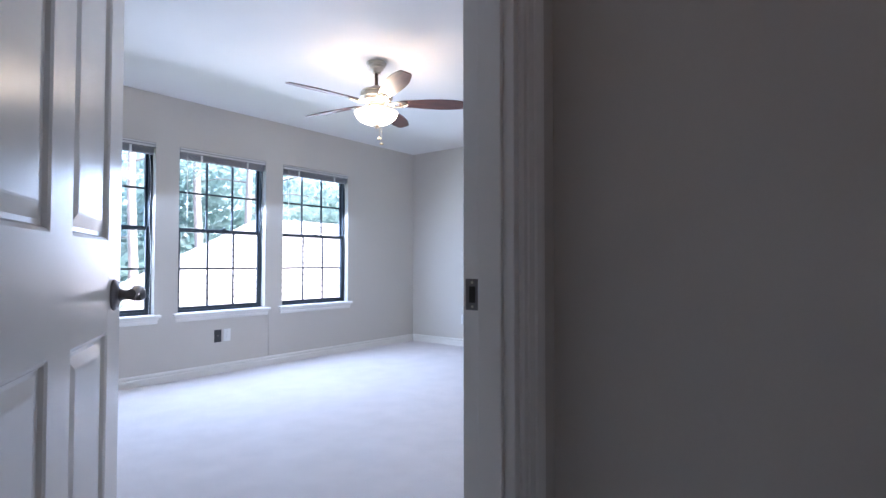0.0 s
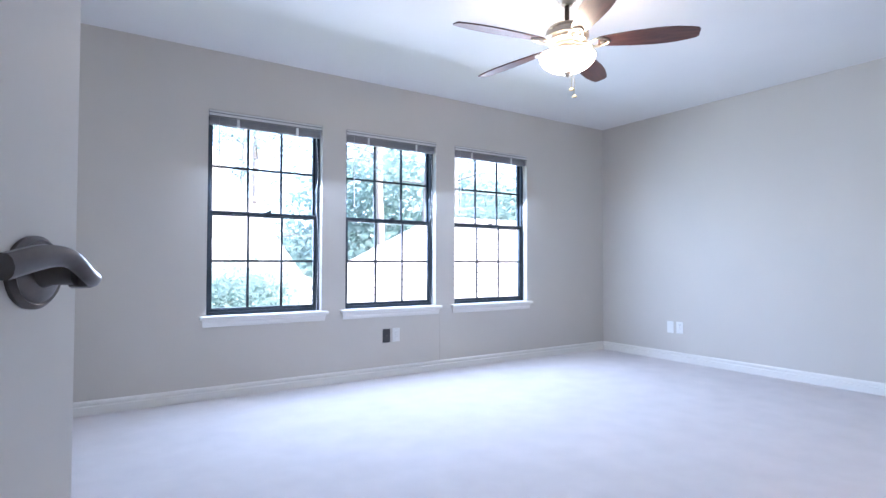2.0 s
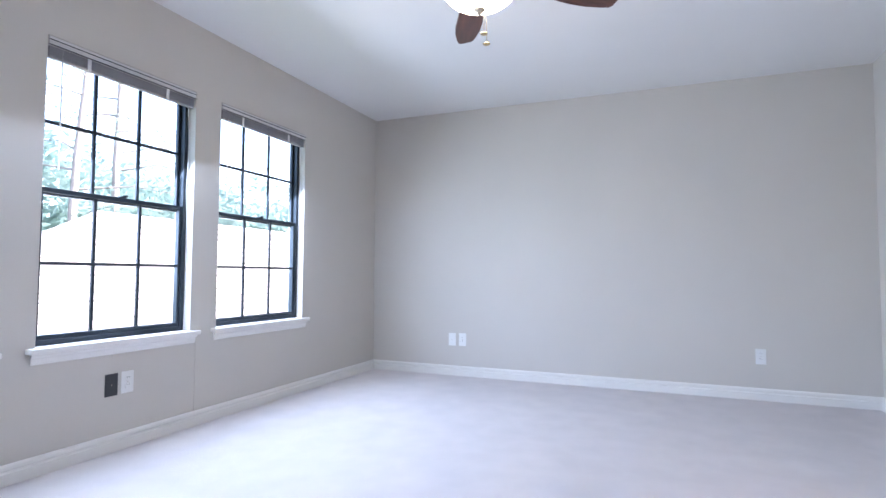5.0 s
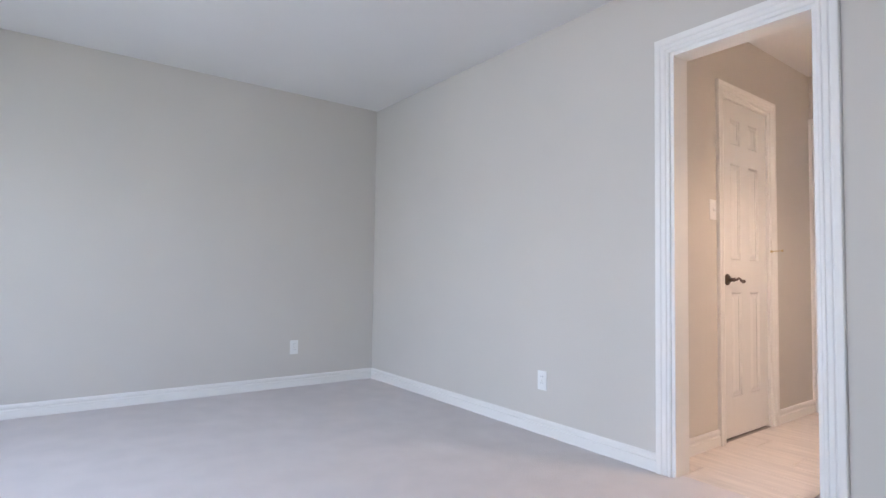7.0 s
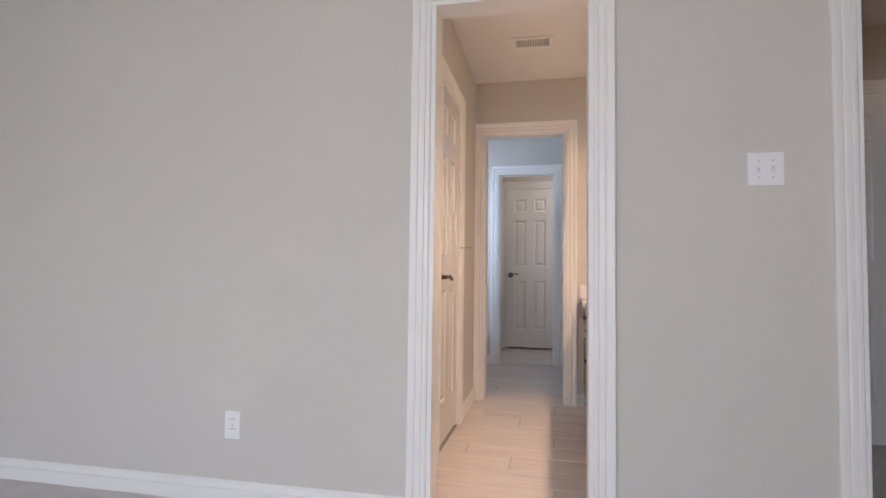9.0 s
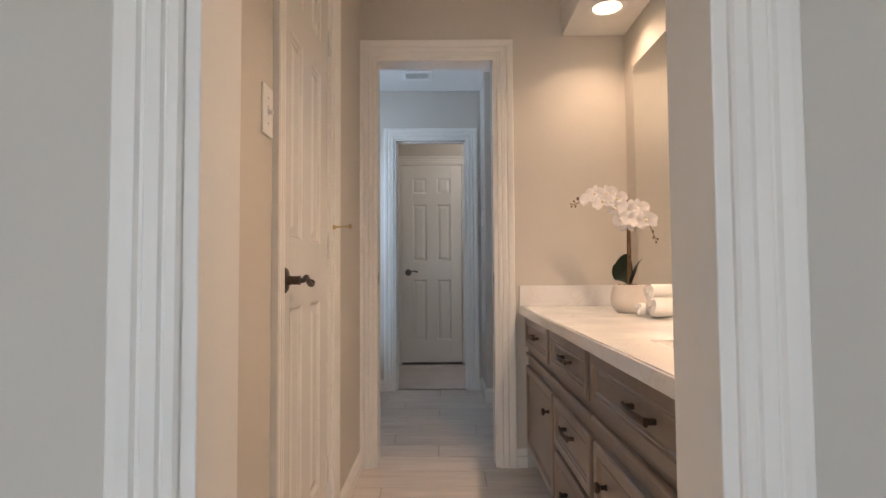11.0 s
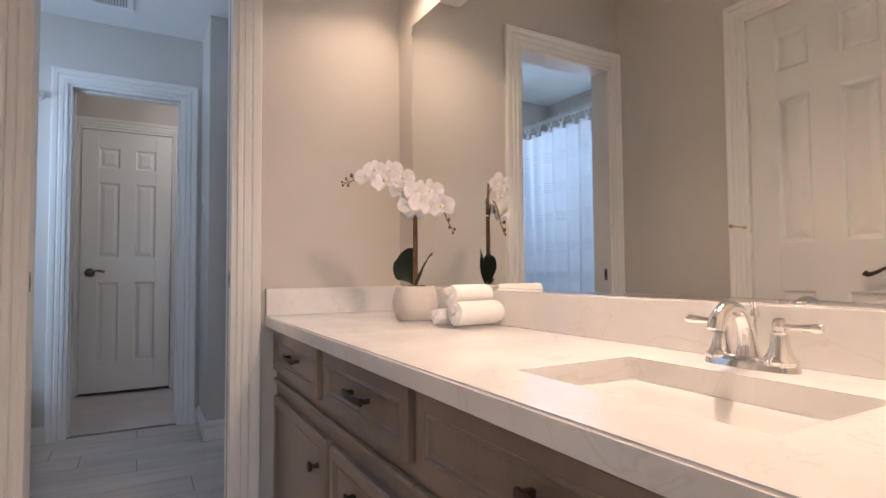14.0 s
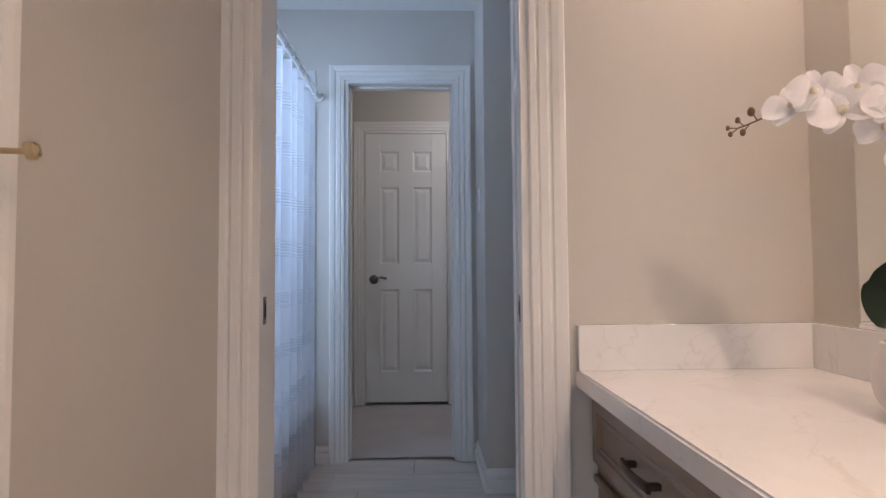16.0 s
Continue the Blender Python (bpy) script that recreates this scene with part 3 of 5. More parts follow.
def plate(name, label, m, w=0.012, h=0.056):
    """A strike plate, its face on local y."""
    ob = thing(name, label, "strike plate", m, group="strike plates")
    bm = B()
    box(bm, -w, w, -0.001, 0.0012, -h / 2, h / 2, 0.0008, 1)
    part("plate", bm, PEWTER, ob)
    bm = B()
    box(bm, -w * 0.45, w * 0.45, 0.0012, 0.0018, -h * 0.26, h * 0.26)
    part("latch_hole", bm, HOLE_SHADE, ob, "dark patch painted as the shade of the latch hole")
    for z in (-h * 0.39, h * 0.39):
        part("screw", lathe(B(), [(0.0, 0.0), (0.003, 0.0), (0.0028, 0.001), (0.0, 0.0013)], 10, pose(0, 0.0012, z, -90), caps=False), NICKEL, ob)
    return ob


plate("strike_plate", "dark metal strike plate on the door jamb", pose(ENTRY[1] - 0.018, -0.020, 0.94, 0, 0, 90), 0.017, 0.064)
plate("strike_plate", "dark metal pocket-door pull on the jamb", pose(DOOR2[1] - 0.018, D2 - 0.034, 0.92, 0, 0, 90), 0.010, 0.062)
plate("strike_plate", "dark metal strike plate of the pocket door", pose(DOOR2[0] + 0.018, D2 - 0.034, 0.92, 0, 0, -90), 0.010, 0.062)
pd = thing("pocket_door", "edge of a white pocket door slid into the wall", "door")
bm = B()
box(bm, DOOR2[0] - 0.003, DOOR2[0] + 0.0195, D2 - 0.070, D2 - 0.035, 0.012, TOP - 0.02, 0.002)
part("leaf_edge", bm, DOORP, pd)

# ---- windows ----


def window(i, x0, x1):
    w = thing(f"window_{i}", "dark bronze single-hung window with twelve panes", "window", kind="structure")
    yf, f = YA + 0.055, 0.028
    bm = B()
    for a, b, c, d in ((x0, x0 + f, SILL, HEAD), (x1 - f, x1, SILL, HEAD), (x0 + f, x1 - f, SILL, SILL + f), (x0 + f, x1 - f, HEAD - f, HEAD)):
        box(bm, a, b, yf, yf + 0.06, c, d, 0.002, 1)
    part("window_frame", bm, FRAME, w, "dark bronze aluminium outer frame")
    mid = 1.302
    for lo, hi, y in ((SILL + f, mid + 0.018, yf + 0.008), (mid - 0.016, HEAD - f, yf + 0.034)):
        bm = B()
        s = 0.018
        for a, b, c, d in ((x0 + f, x0 + f + s, lo, hi), (x1 - f - s, x1 - f, lo, hi), (x0 + f + s, x1 - f - s, lo, lo + s * 1.3), (x0 + f + s, x1 - f - s, hi - s * 1.3, hi)):
            box(bm, a, b, y, y + 0.022, c, d, 0.0015, 1)
        sash = part("sash", bm, FRAME, w, "dark sash frame")
        a0, a1, z0, z1 = x0 + f + s, x1 - f - s, lo + s * 1.3, hi - s * 1.3
        for k in (1, 2):
            bm = B()
            c = a0 + (a1 - a0) * k / 3
            box(bm, c - 0.0085, c + 0.0085, y + 0.005, y + 0.017, z0, z1)
            part("muntin", bm, FRAME, sash)
        for k in range(3):
            bm = B()
            box(bm, a0 + (a1 - a0) * k / 3 + (0.0085 if k else 0), a0 + (a1 - a0) * (k + 1) / 3 - (0.0085 if k < 2 else 0), y + 0.005, y + 0.017, (z0 + z1) / 2 - 0.0085, (z0 + z1) / 2 + 0.0085)
            part("muntin", bm, FRAME, sash)
            for q in range(2):
                bm = B()
                p0, p1 = a0 + (a1 - a0) * k / 3, a0 + (a1 - a0) * (k + 1) / 3
                r0, r1 = z0 + (z1 - z0) * q / 2, z0 + (z1 - z0) * (q + 1) / 2
                bm.faces.new([bm.verts.new(v) for v in ((p0, y + 0.011, r0), (p1, y + 0.011, r0), (p1, y + 0.011, r1), (p0, y + 0.011, r1))])
                pane = part("pane", bm, glass_mat, sash, "clear glass pane")
                pane.visible_shadow = False
    bm = B()
    cx = (x0 + x1) / 2 + 0.02
    box(bm, cx - 0.022, cx + 0.022, yf + 0.004, yf + 0.030, mid + 0.0185, mid + 0.0265, 0.002)
    tube(bm, [(cx - 0.004, yf + 0.006, mid + 0.029), (cx + 0.020, yf + 0.000, mid + 0.031)], 0.004, 8)
    part("sash_lock", bm, FRAME, w, "cam lock on the meeting rail")
    sill = tagged(new(f"window_sill_{i}"), "white painted window stool and apron", "window sill", "window sills", "structure")
    bm = B()
    box(bm, x0 - 0.045, x1 + 0.045, YA - 0.045, YA, SILL - 0.022, SILL + 0.003, 0.006, 3)
    box(bm, x0 + 0.002, x1 - 0.002, YA, yf, SILL - 0.022, SILL + 0.003)
    part("stool", bm, TRIM, sill)
    bm = B()
    prof = [(0.0, -0.022), (0.030, -0.022), (0.027, -0.034), (0.018, -0.040), (0.016, -0.062), (0.011, -0.072), (0.0, -0.074)]
    ends = [[bm.verts.new((x + sg * (0.030 - v) * 0.3, YA - v, SILL + z)) for v, z in prof] for x, sg in ((x0 - 0.030, 1), (x1 + 0.030, -1))]
    for j in range(len(prof) - 1):
        bm.faces.new((ends[0][j], ends[0][j + 1], ends[1][j + 1], ends[1][j]))
    for e in ends:
        bm.faces.new(e)
    part("apron", bm, TRIM, sill)
    blind = thing("window_blind", "white mini blind drawn fully up", "window blind", group="window blinds")
    bm = B()
    box(bm, x0 + 0.004, x1 - 0.004, YA - 0.004, YA + 0.040, HEAD - 0.042, HEAD - 0.003, 0.003)
    part("headrail", bm, BLIND, blind, "white headrail and valance")
    # two thin dark strips stand in for shadow lines along the valance
    bm = B()
    box(bm, x0 + 0.003, x1 - 0.003, YA - 0.008, YA - 0.0045, HEAD - 0.022, HEAD - 0.019)
    box(bm, x0 + 0.003, x1 - 0.003, YA - 0.0075, YA - 0.0045, HEAD - 0.046, HEAD - 0.043)
    part("valance_shadow", bm, FRAME, blind, "dark strips drawn as shadow lines of the valance")
    rnd = random.Random(i)
    for k in range(14):
        bm = B()
        z = HEAD - 0.047 - 0.0033 * k
        dx, sl = rnd.uniform(-0.003, 0.003), rnd.uniform(-0.002, 0.002)
        box(bm, x0 + 0.012 + dx, x1 - 0.012 + dx, YA + 0.006, YA + 0.031, z - 0.0014, z)
        bmesh.ops.transform(bm, matrix=Matrix.Translation((0, sl, 0)), verts=bm.verts)
        part("slat", bm, SHADED_SLAT, blind)
    bm = B()
    box(bm, x0 + 0.012, x1 - 0.012, YA + 0.006, YA + 0.031, HEAD - 0.103, HEAD - 0.094, 0.002)
    part("bottom_rail", bm, SHADED_SLAT, blind)
    for c in (x0 + 0.2, x1 - 0.2):
        bm = B()
        box(bm, c - 0.009, c + 0.009, YA + 0.003, YA + 0.0055, HEAD - 0.105, HEAD - 0.045)
        part("ladder_tape", bm, PLASTIC, blind)
    part("tilt_wand", tube(B(), [(x0 + 0.075, YA + 0.012, HEAD - 0.05), (x0 + 0.078, YA + 0.014, HEAD - 0.62)], 0.0035, 6), PLASTIC, blind, "clear tilt wand")
    cord = [(x1 - 0.05, YA + 0.012, HEAD - 0.05), (x1 - 0.030, YA + 0.016, HEAD - 0.35), (x1 - 0.040, YA + 0.018, HEAD - 0.62), (x1 - 0.024, YA + 0.014, HEAD - 0.95), (x1 - 0.036, YA + 0.012, SILL + 0.01)]
    part("pull_cord", tube(B(), curve_points(cord, 20), 0.0016, 6), PLASTIC, blind, "white lift cord")


for i, (a, b) in enumerate(WINDOWS):
    window(i + 1, a, b)

# ---- ceiling fan ----


def blade(fan, angle):
    bm = B()
    outline = [(0.165, -0.034), (0.21, -0.044), (0.34, -0.060), (0.46, -0.068), (0.55, -0.064), (0.625, -0.050), (0.662, -0.039), (0.672, -0.026), (0.672, 0.026), (0.662, 0.039), (0.625, 0.050), (0.55, 0.064), (0.46, 0.068), (0.34, 0.060), (0.21, 0.044), (0.165, 0.034)]
    lo, hi = [[bm.verts.new((x, y, z)) for x, y in outline] for z in (-0.0035, 0.0035)]
    bm.faces.new(lo)
    bm.faces.new(list(reversed(hi)))
    for i in range(len(outline)):
        j = (i + 1) % len(outline)
        bm.faces.new((lo[i], hi[i], hi[j], lo[j]))
    m = pose(0, 0, 2.150, 0, 0, angle) @ pose(0, 0, 0, -13)
    bl = part("blade", bm, WALNUT, fan, "cherry-stained wooden blade", m=m)
    bm = B()
    for sgn in (-1, 1):
        tube(bm, curve_points([(0.085, 0, 0.0), (0.12, 0.012 * sgn, -0.012), (0.155, 0.034 * sgn, -0.009), (0.20, 0.024 * sgn, -0.007), (0.225, 0.0, -0.007)], 18), 0.0065, 8)
    lathe(bm, [(0.0, -0.012), (0.013, -0.012), (0.012, -0.004), (0.0, -0.004)], 16, Matrix.Translation((0.185, 0, 0)), caps=False)
    part("blade_bracket", bm, NICKEL, bl, "scrolled metal blade bracket", True)


fan = thing("ceiling_fan", "five-blade ceiling fan with a lit frosted bowl", "ceiling fan", pose(FAN[0], FAN[1], 0))
part("canopy", lathe(B(), [(0.0, H), (0.072, H), (0.072, H - 0.010), (0.066, H - 0.014), (0.064, H - 0.028), (0.052, H - 0.036), (0.050, H - 0.050), (0.034, H - 0.062), (0.030, H - 0.075), (0.015, H - 0.080), (0.0, H - 0.080)], 40, caps=False), NICKEL, fan, "stepped brushed-nickel canopy", True)
part("downrod", lathe(B(), [(0.013, 2.25), (0.013, H - 0.075)], 16), BRONZE, fan, "", True)
part("motor_housing", lathe(B(), [(0.0, 2.272), (0.030, 2.270), (0.034, 2.255), (0.060, 2.250), (0.100, 2.238), (0.112, 2.222), (0.108, 2.214), (0.116, 2.208), (0.118, 2.182), (0.108, 2.172), (0.104, 2.160), (0.075, 2.150), (0.070, 2.135), (0.0, 2.135)], 48, caps=False), NICKEL, fan, "ringed brushed-nickel motor housing", True)
part("switch_housing", lathe(B(), [(0.0, 2.138), (0.062, 2.138), (0.060, 2.118), (0.022, 2.112), (0.018, 2.104), (0.0, 2.104)], 32, caps=False), NICKEL, fan, "", True)
for k in range(5):
    blade(fan, 24.7 + 72 * k)
bm = B()
arc = [(0.150 * math.sin(radians(a)), 2.078 - 0.085 * math.cos(radians(a))) for a in range(0, 88, 8)]
lathe(bm, [(max(0.004, r), z) for r, z in arc] + [(0.152, 2.080), (0.148, 2.080)], 48, caps=False)
part("glass_bowl", bm, GLOW, fan, "lit frosted glass bowl", True)
part("bowl_rim", lathe(B(), [(0.151, 2.079), (0.156, 2.080), (0.156, 2.086), (0.150, 2.087)], 48, caps=False), NICKEL, fan, "", True)
for k in range(3):
    a = radians(40 + 120 * k)
    part("bowl_arm", tube(B(), [(0.05 * math.cos(a), 0.05 * math.sin(a), 2.120), (0.11 * math.cos(a), 0.11 * math.sin(a), 2.105), (0.152 * math.cos(a), 0.152 * math.sin(a), 2.084)], 0.004, 8), NICKEL, fan, "", True)
part("finial", lathe(B(), [(0.0, 1.994), (0.022, 1.993), (0.024, 1.988), (0.012, 1.980), (0.010, 1.972), (0.006, 1.966), (0.0, 1.964)], 20, caps=False), NICKEL, fan, "metal finial under the bowl", True)
for dx, dy, z in ((0.018, -0.014, 1.905), (0.034, -0.020, 1.868)):
    part("pull_chain", tube(B(), [(dx * 0.5, dy * 0.5, 1.985), (dx, dy, 1.96), (dx, dy, z)], 0.0012, 6), BRASS, fan, "beaded pull chain")
    part("chain_fob", lathe(B(), [(0.0, z), (0.006, z - 0.001), (0.015, z - 0.007), (0.016, z - 0.010), (0.008, z - 0.015), (0.0, z - 0.016)], 18, Matrix.Translation((dx, dy, 0)), caps=False), BRASS, fan, "small metal fob", True)

# ---- outlets and switches ----


def outlet(label, m, mat=None, blank=False):
    """A duplex outlet on a wall; local y points out of the wall."""
    o = thing("wall_outlet", label, "wall outlet", m, group="wall plates")
    bm = B()
    box(bm, -0.035, 0.035, 0.0, 0.0055, -0.057, 0.057, 0.0025)
    part("cover_plate", bm, mat or PLASTIC, o)
    if not blank:
        for z in (-0.0195, 0.0195):
            bm = B()
            lathe(bm, [(0.0165, 0.0), (0.0165, 0.0072), (0.0155, 0.008)], 20, pose(0, 0, z, -90))
            sock = part("socket", bm, PLASTIC, o, "", True)
            for x, h in ((-0.006, 0.0075), (0.006, 0.006)):
                bm = B()
                box(bm, x - 0.0011, x + 0.0011, 0.0079, 0.0085, z + 0.001, z + 0.001 + h)
                part("slot", bm, HOLE_SHADE, sock, "dark patch painted as the shade of a contact slot")
    part("screw", lathe(B(), [(0.0, 0.0054), (0.003, 0.0058), (0.0, 0.0066)], 10, pose(0, 0, 0, -90), caps=False), NICKEL, o)
    return o


def switch(label, m, gangs=2):
    s = thing("light_switch", label, "light switch", m, group="wall plates")
    w = 0.035 + 0.023 * (gangs - 1)
    bm = B()
    box(bm, -w, w, 0.0, 0.0055, -0.058, 0.058, 0.0025)
    part("cover_plate", bm, PLASTIC, s)
    for k in range(gangs):
        x = (k - (gangs - 1) / 2) * 0.046
        bm = B()
        box(bm, x - 0.0052, x + 0.0052, 0.0055, 0.0062, -0.012, 0.012)
        part("slot", bm, BLIND, s)
        bm = B()
        box(bm, -0.004, 0.004, 0.0, 0.015, -0.005, 0.005, 0.0015)
        part("toggle", bm, PLASTIC, s, "white toggle lever", m=pose(x, 0.003, 0.0, 25 if k % 2 else -25))
        for z in (-0.030, 0.030):
            part("screw", lathe(B(), [(0.0, 0.0054), (0.0032, 0.0058), (0.0, 0.0068)], 10, pose(x, 0, z, -90), caps=False), NICKEL, s)
    return s


outlet("white duplex outlet low on the window wall", pose(-2.612, YA, 0.344, 0, 0, 180))
outlet("dark grey blank wall plate beside the outlet", pose(-2.702, YA, 0.342, 0, 0, 180), BLACKP, True)
outlet("white duplex outlet on the far wall", pose(0, 3.100, 0.328, 0, 0, 90))
outlet("white cable plate beside an outlet", pose(0, 3.200, 0.326, 0, 0, 90), None, True)
outlet("white duplex outlet near the room corner", pose(0, 0.735, 0.322, 0, 0, 90))
outlet("white duplex outlet beside the bathroom doorway", pose(-2.074, 0, 0.316))
switch("white double light switch between the doorways", pose(-4.102, 0, 1.332))
switch("white light switch beside the closet door", pose(CLOSET_X, -0.628, 1.333, 0, 0, 90), 1)
switch("white light switch on the short wall", pose(NIB_X, -3.56, 1.365, 0, 0, -90), 1)
cable = thing("wall_cable", "thin painted cable running down the wall", "cable")
part("cord", tube(B(), [(-2.170, YA - 0.002, SILL - 0.08), (-2.171, YA - 0.002, 0.30), (-2.170, YA - 0.002, 0.088)], 0.0022, 6), PAINT, cable)

# ---- air vents ----


def vent(label, x, y, w, d):
    v = thing("ceiling_vent", label, "air vent", pose(x, y, H), group="ceiling vents")
    bm = B()
    for a, b, c, e in ((-w, w, -d, -d + 0.03), (-w, w, d - 0.03, d), (-w, -w + 0.03, -d + 0.03, d - 0.03), (w - 0.03, w, -d + 0.03, d - 0.03)):
        box(bm, a, b, c, e, -0.010, 0.0, 0.002, 1)
    part("frame", bm, PLASTIC, v)
    # no opening is cut; a flat grey sheet gives its dim tone
    bm = B()
    box(bm, -w + 0.03, w - 0.03, -d + 0.03, d - 0.03, -0.002, 0.0)
    part("backing", bm, VENT_BACK, v, "grey sheet drawn as the dim duct opening")
    n = int((2 * w - 0.06) / 0.014)
    for k in range(n):
        bm = B()
        box(bm, -0.0008, 0.0008, -d + 0.03, d - 0.03, -0.007, 0.007)
        part("slat", bm, PLASTIC, v, m=pose(-w + 0.041 + k * (2 * w - 0.06) / n, 0, -0.007, 0, 35))
    return v


vent("white slatted air vent in the bathroom ceiling", -3.244, -1.364, 0.135, 0.085)
vent("white slatted air vent in the toilet-room ceiling", -3.003, -3.398, 0.115, 0.085)

# ---- vanity ----
CT, CF, CABX = 0.785, -3.567, -3.612
Y0, Y1 = D2 + 0.002, -T - 0.002


def front(parent, name, y0, y1, z0, z1, label):
    """A raised cabinet front with a stepped frame; it faces +x."""
    bm = B()
    steps = [(0.0, 0.0), (0.0, 0.015), (0.004, 0.019), (0.030, 0.019), (0.034, 0.0145), (0.040, 0.0165), (0.045, 0.0120), (0.052, 0.0110)]
    rings = [[bm.verts.new((CABX + d, y, z)) for y, z in ((y0 + o, z0 + o), (y1 - o, z0 + o), (y1 - o, z1 - o), (y0 + o, z1 - o))] for o, d in steps]
    for r, s in zip(rings, rings[1:]):
        for i in range(4):
            bm.faces.new((r[i], r[(i + 1) % 4], s[(i + 1) % 4], s[i]))
    bm.faces.new(rings[-1])
    bm.faces.new(list(reversed(rings[0])))
    return part(name, bm, CABINET, parent, label)


def bar_pull(parent, y, z, half=0.055):
    """A flat arched bar on two square posts."""
    bm = B()
    for s in (-1, 1):
        box(bm, CABX + 0.011, CABX + 0.036, y + s * half * 0.93 - 0.006, y + s * half * 0.93 + 0.006, z - 0.006, z + 0.006, 0.002, 1)
    rows = []
    for k in range(-6, 7):
        u = k / 6
        x, w = CABX + 0.034 + 0.006 * (1 - u * u), 0.0065 + 0.0025 * u * u
        rows.append([bm.verts.new((x + dx, y + half * 1.06 * u, z + dz)) for dx, dz in ((-0.004, -w), (0.002, -w), (0.004, -w * 0.5), (0.004, w * 0.5), (0.002, w), (-0.004, w))])
    for p, q in zip(rows, rows[1:]):
        for i in range(6):
            bm.faces.new((p[i], p[(i + 1) % 6], q[(i + 1) % 6], q[i]))
    bm.faces.new(rows[0])
    bm.faces.new(list(reversed(rows[-1])))
    part("pull", bm, BRONZE, parent, "dark bronze bar pull", True)


def round_knob(parent, y, z):
    part("knob", lathe(B(), [(0.0, 0.0), (0.008, 0.0), (0.0055, 0.008), (0.006, 0.016), (0.013, 0.020), (0.015, 0.026), (0.011, 0.030), (0.0, 0.031)], 22, pose(CABX + 0.011, y, z, 0, 90), caps=False), BRONZE, parent, "dark bronze round knob", True)


vanity = thing("vanity_cabinet", "taupe glazed bathroom vanity with raised-panel drawers", "vanity cabinet")
bm = B()
box(bm, MIRROR_X + 0.002, CABX, Y0, Y1, 0.09, 0.60, 0.002)
box(bm, CABX - 0.02, CABX, Y0, Y1, 0.60, CT - 0.041)
box(bm, MIRROR_X + 0.002, CABX - 0.02, Y0, Y0 + 0.018, 0.60, CT - 0.041)
box(bm, MIRROR_X + 0.002, CABX - 0.02, Y1 - 0.018, Y1, 0.60, CT - 0.041)
box(bm, MIRROR_X + 0.002, CABX - 0.07, Y0, Y1, 0.0, 0.09)
part("body", bm, CABINET, vanity)
cols = [(-2.028, -1.474), (-1.428, -0.910), (-0.870, -0.135)]
for k, (a, b) in enumerate(cols):
    d = front(vanity, "drawer", a, b, 0.592, 0.736, "taupe drawer front")
    bar_pull(d, (-1.752, -1.160, -0.492)[k], 0.666, 0.054 if k < 2 else 0.064)
    bm = B()
    box(bm, CABX - 0.001, CABX + 0.014, (-2.045, -1.450, -0.890)[k], (-1.452, -0.892, -0.130)[k], 0.545, 0.561, 0.005)
    part("rail_moulding", bm, CABINET, vanity)
door_l = front(vanity, "door", -2.015, -1.405, 0.115, 0.503, "taupe cabinet door")
round_knob(door_l, -1.490, 0.412)
for z0, z1, zp in ((0.330, 0.503, 0.430), (0.115, 0.310, 0.215)):
    d = front(vanity, "drawer", -1.368, -0.888, z0, z1, "taupe drawer front")
    bar_pull(d, -1.146, zp)
door_r = front(vanity, "door", -0.850, -0.140, 0.115, 0.503, "taupe cabinet door")
round_knob(door_r, -0.76, 0.412)

SX0, SX1, SY0, SY1 = -3.960, -3.698, -0.712, -0.305
top = thing("countertop", "veined white quartz countertop with backsplashes", "countertop")
bm = B()
for a, b, c, d in ((MIRROR_X + 0.001, SX0, Y0, Y1), (SX1, CF, Y0, Y1), (SX0, SX1, Y0, SY0), (SX0, SX1, SY1, Y1)):
    box(bm, a, b, c, d, CT - 0.040, CT)
bmesh.ops.remove_doubles(bm, verts=bm.verts, dist=0.0002)
outer = [e for e in bm.edges if all(abs(v.co.x - CF) < 1e-4 for v in e.verts) and abs(e.verts[0].co.z - e.verts[1].co.z) < 1e-5]
bmesh.ops.bevel(bm, geom=outer, offset=0.004, segments=3, affect="EDGES")
part("slab", bm, QUARTZ, top)
bm = B()
box(bm, MIRROR_X + 0.001, MIRROR_X + 0.021, Y0, Y1, CT, CT + 0.100, 0.002)
part("backsplash", bm, QUARTZ, top)
bm = B()
box(bm, MIRROR_X + 0.021, CF - 0.002, Y0, Y0 + 0.020, CT, CT + 0.100, 0.002)
part("side_splash", bm, QUARTZ, top)

sink = thing("sink", "white rectangular undermount porcelain sink", "sink")
bm = B()
prof = [(-0.012, -0.0405), (0.004, -0.041), (0.012, -0.055), (0.022, -0.120), (0.045, -0.150), (0.10, -0.158)]
rings = []
for o, z in prof:
    r = 0.03 if o < 0.03 else 0.02
    ring = []
    for cx, cy, a0 in ((SX1 - o - r, SY1 - o - r, 0), (SX0 + o + r, SY1 - o - r, 90), (SX0 + o + r, SY0 + o + r, 180), (SX1 - o - r, SY0 + o + r, 270)):
        for k in range(6):
            a = radians(a0 + 18 * k)
            ring.append(bm.verts.new((cx + r * math.cos(a), cy + r * math.sin(a), CT + z)))
    rings.append(ring)
for r, s in zip(rings, rings[1:]):
    for i in range(len(r)):
        bm.faces.new((r[i], r[(i + 1) % len(r)], s[(i + 1) % len(r)], s[i]))
bm.faces.new(rings[-1])
part("basin", bm, PORC, sink, "", True)
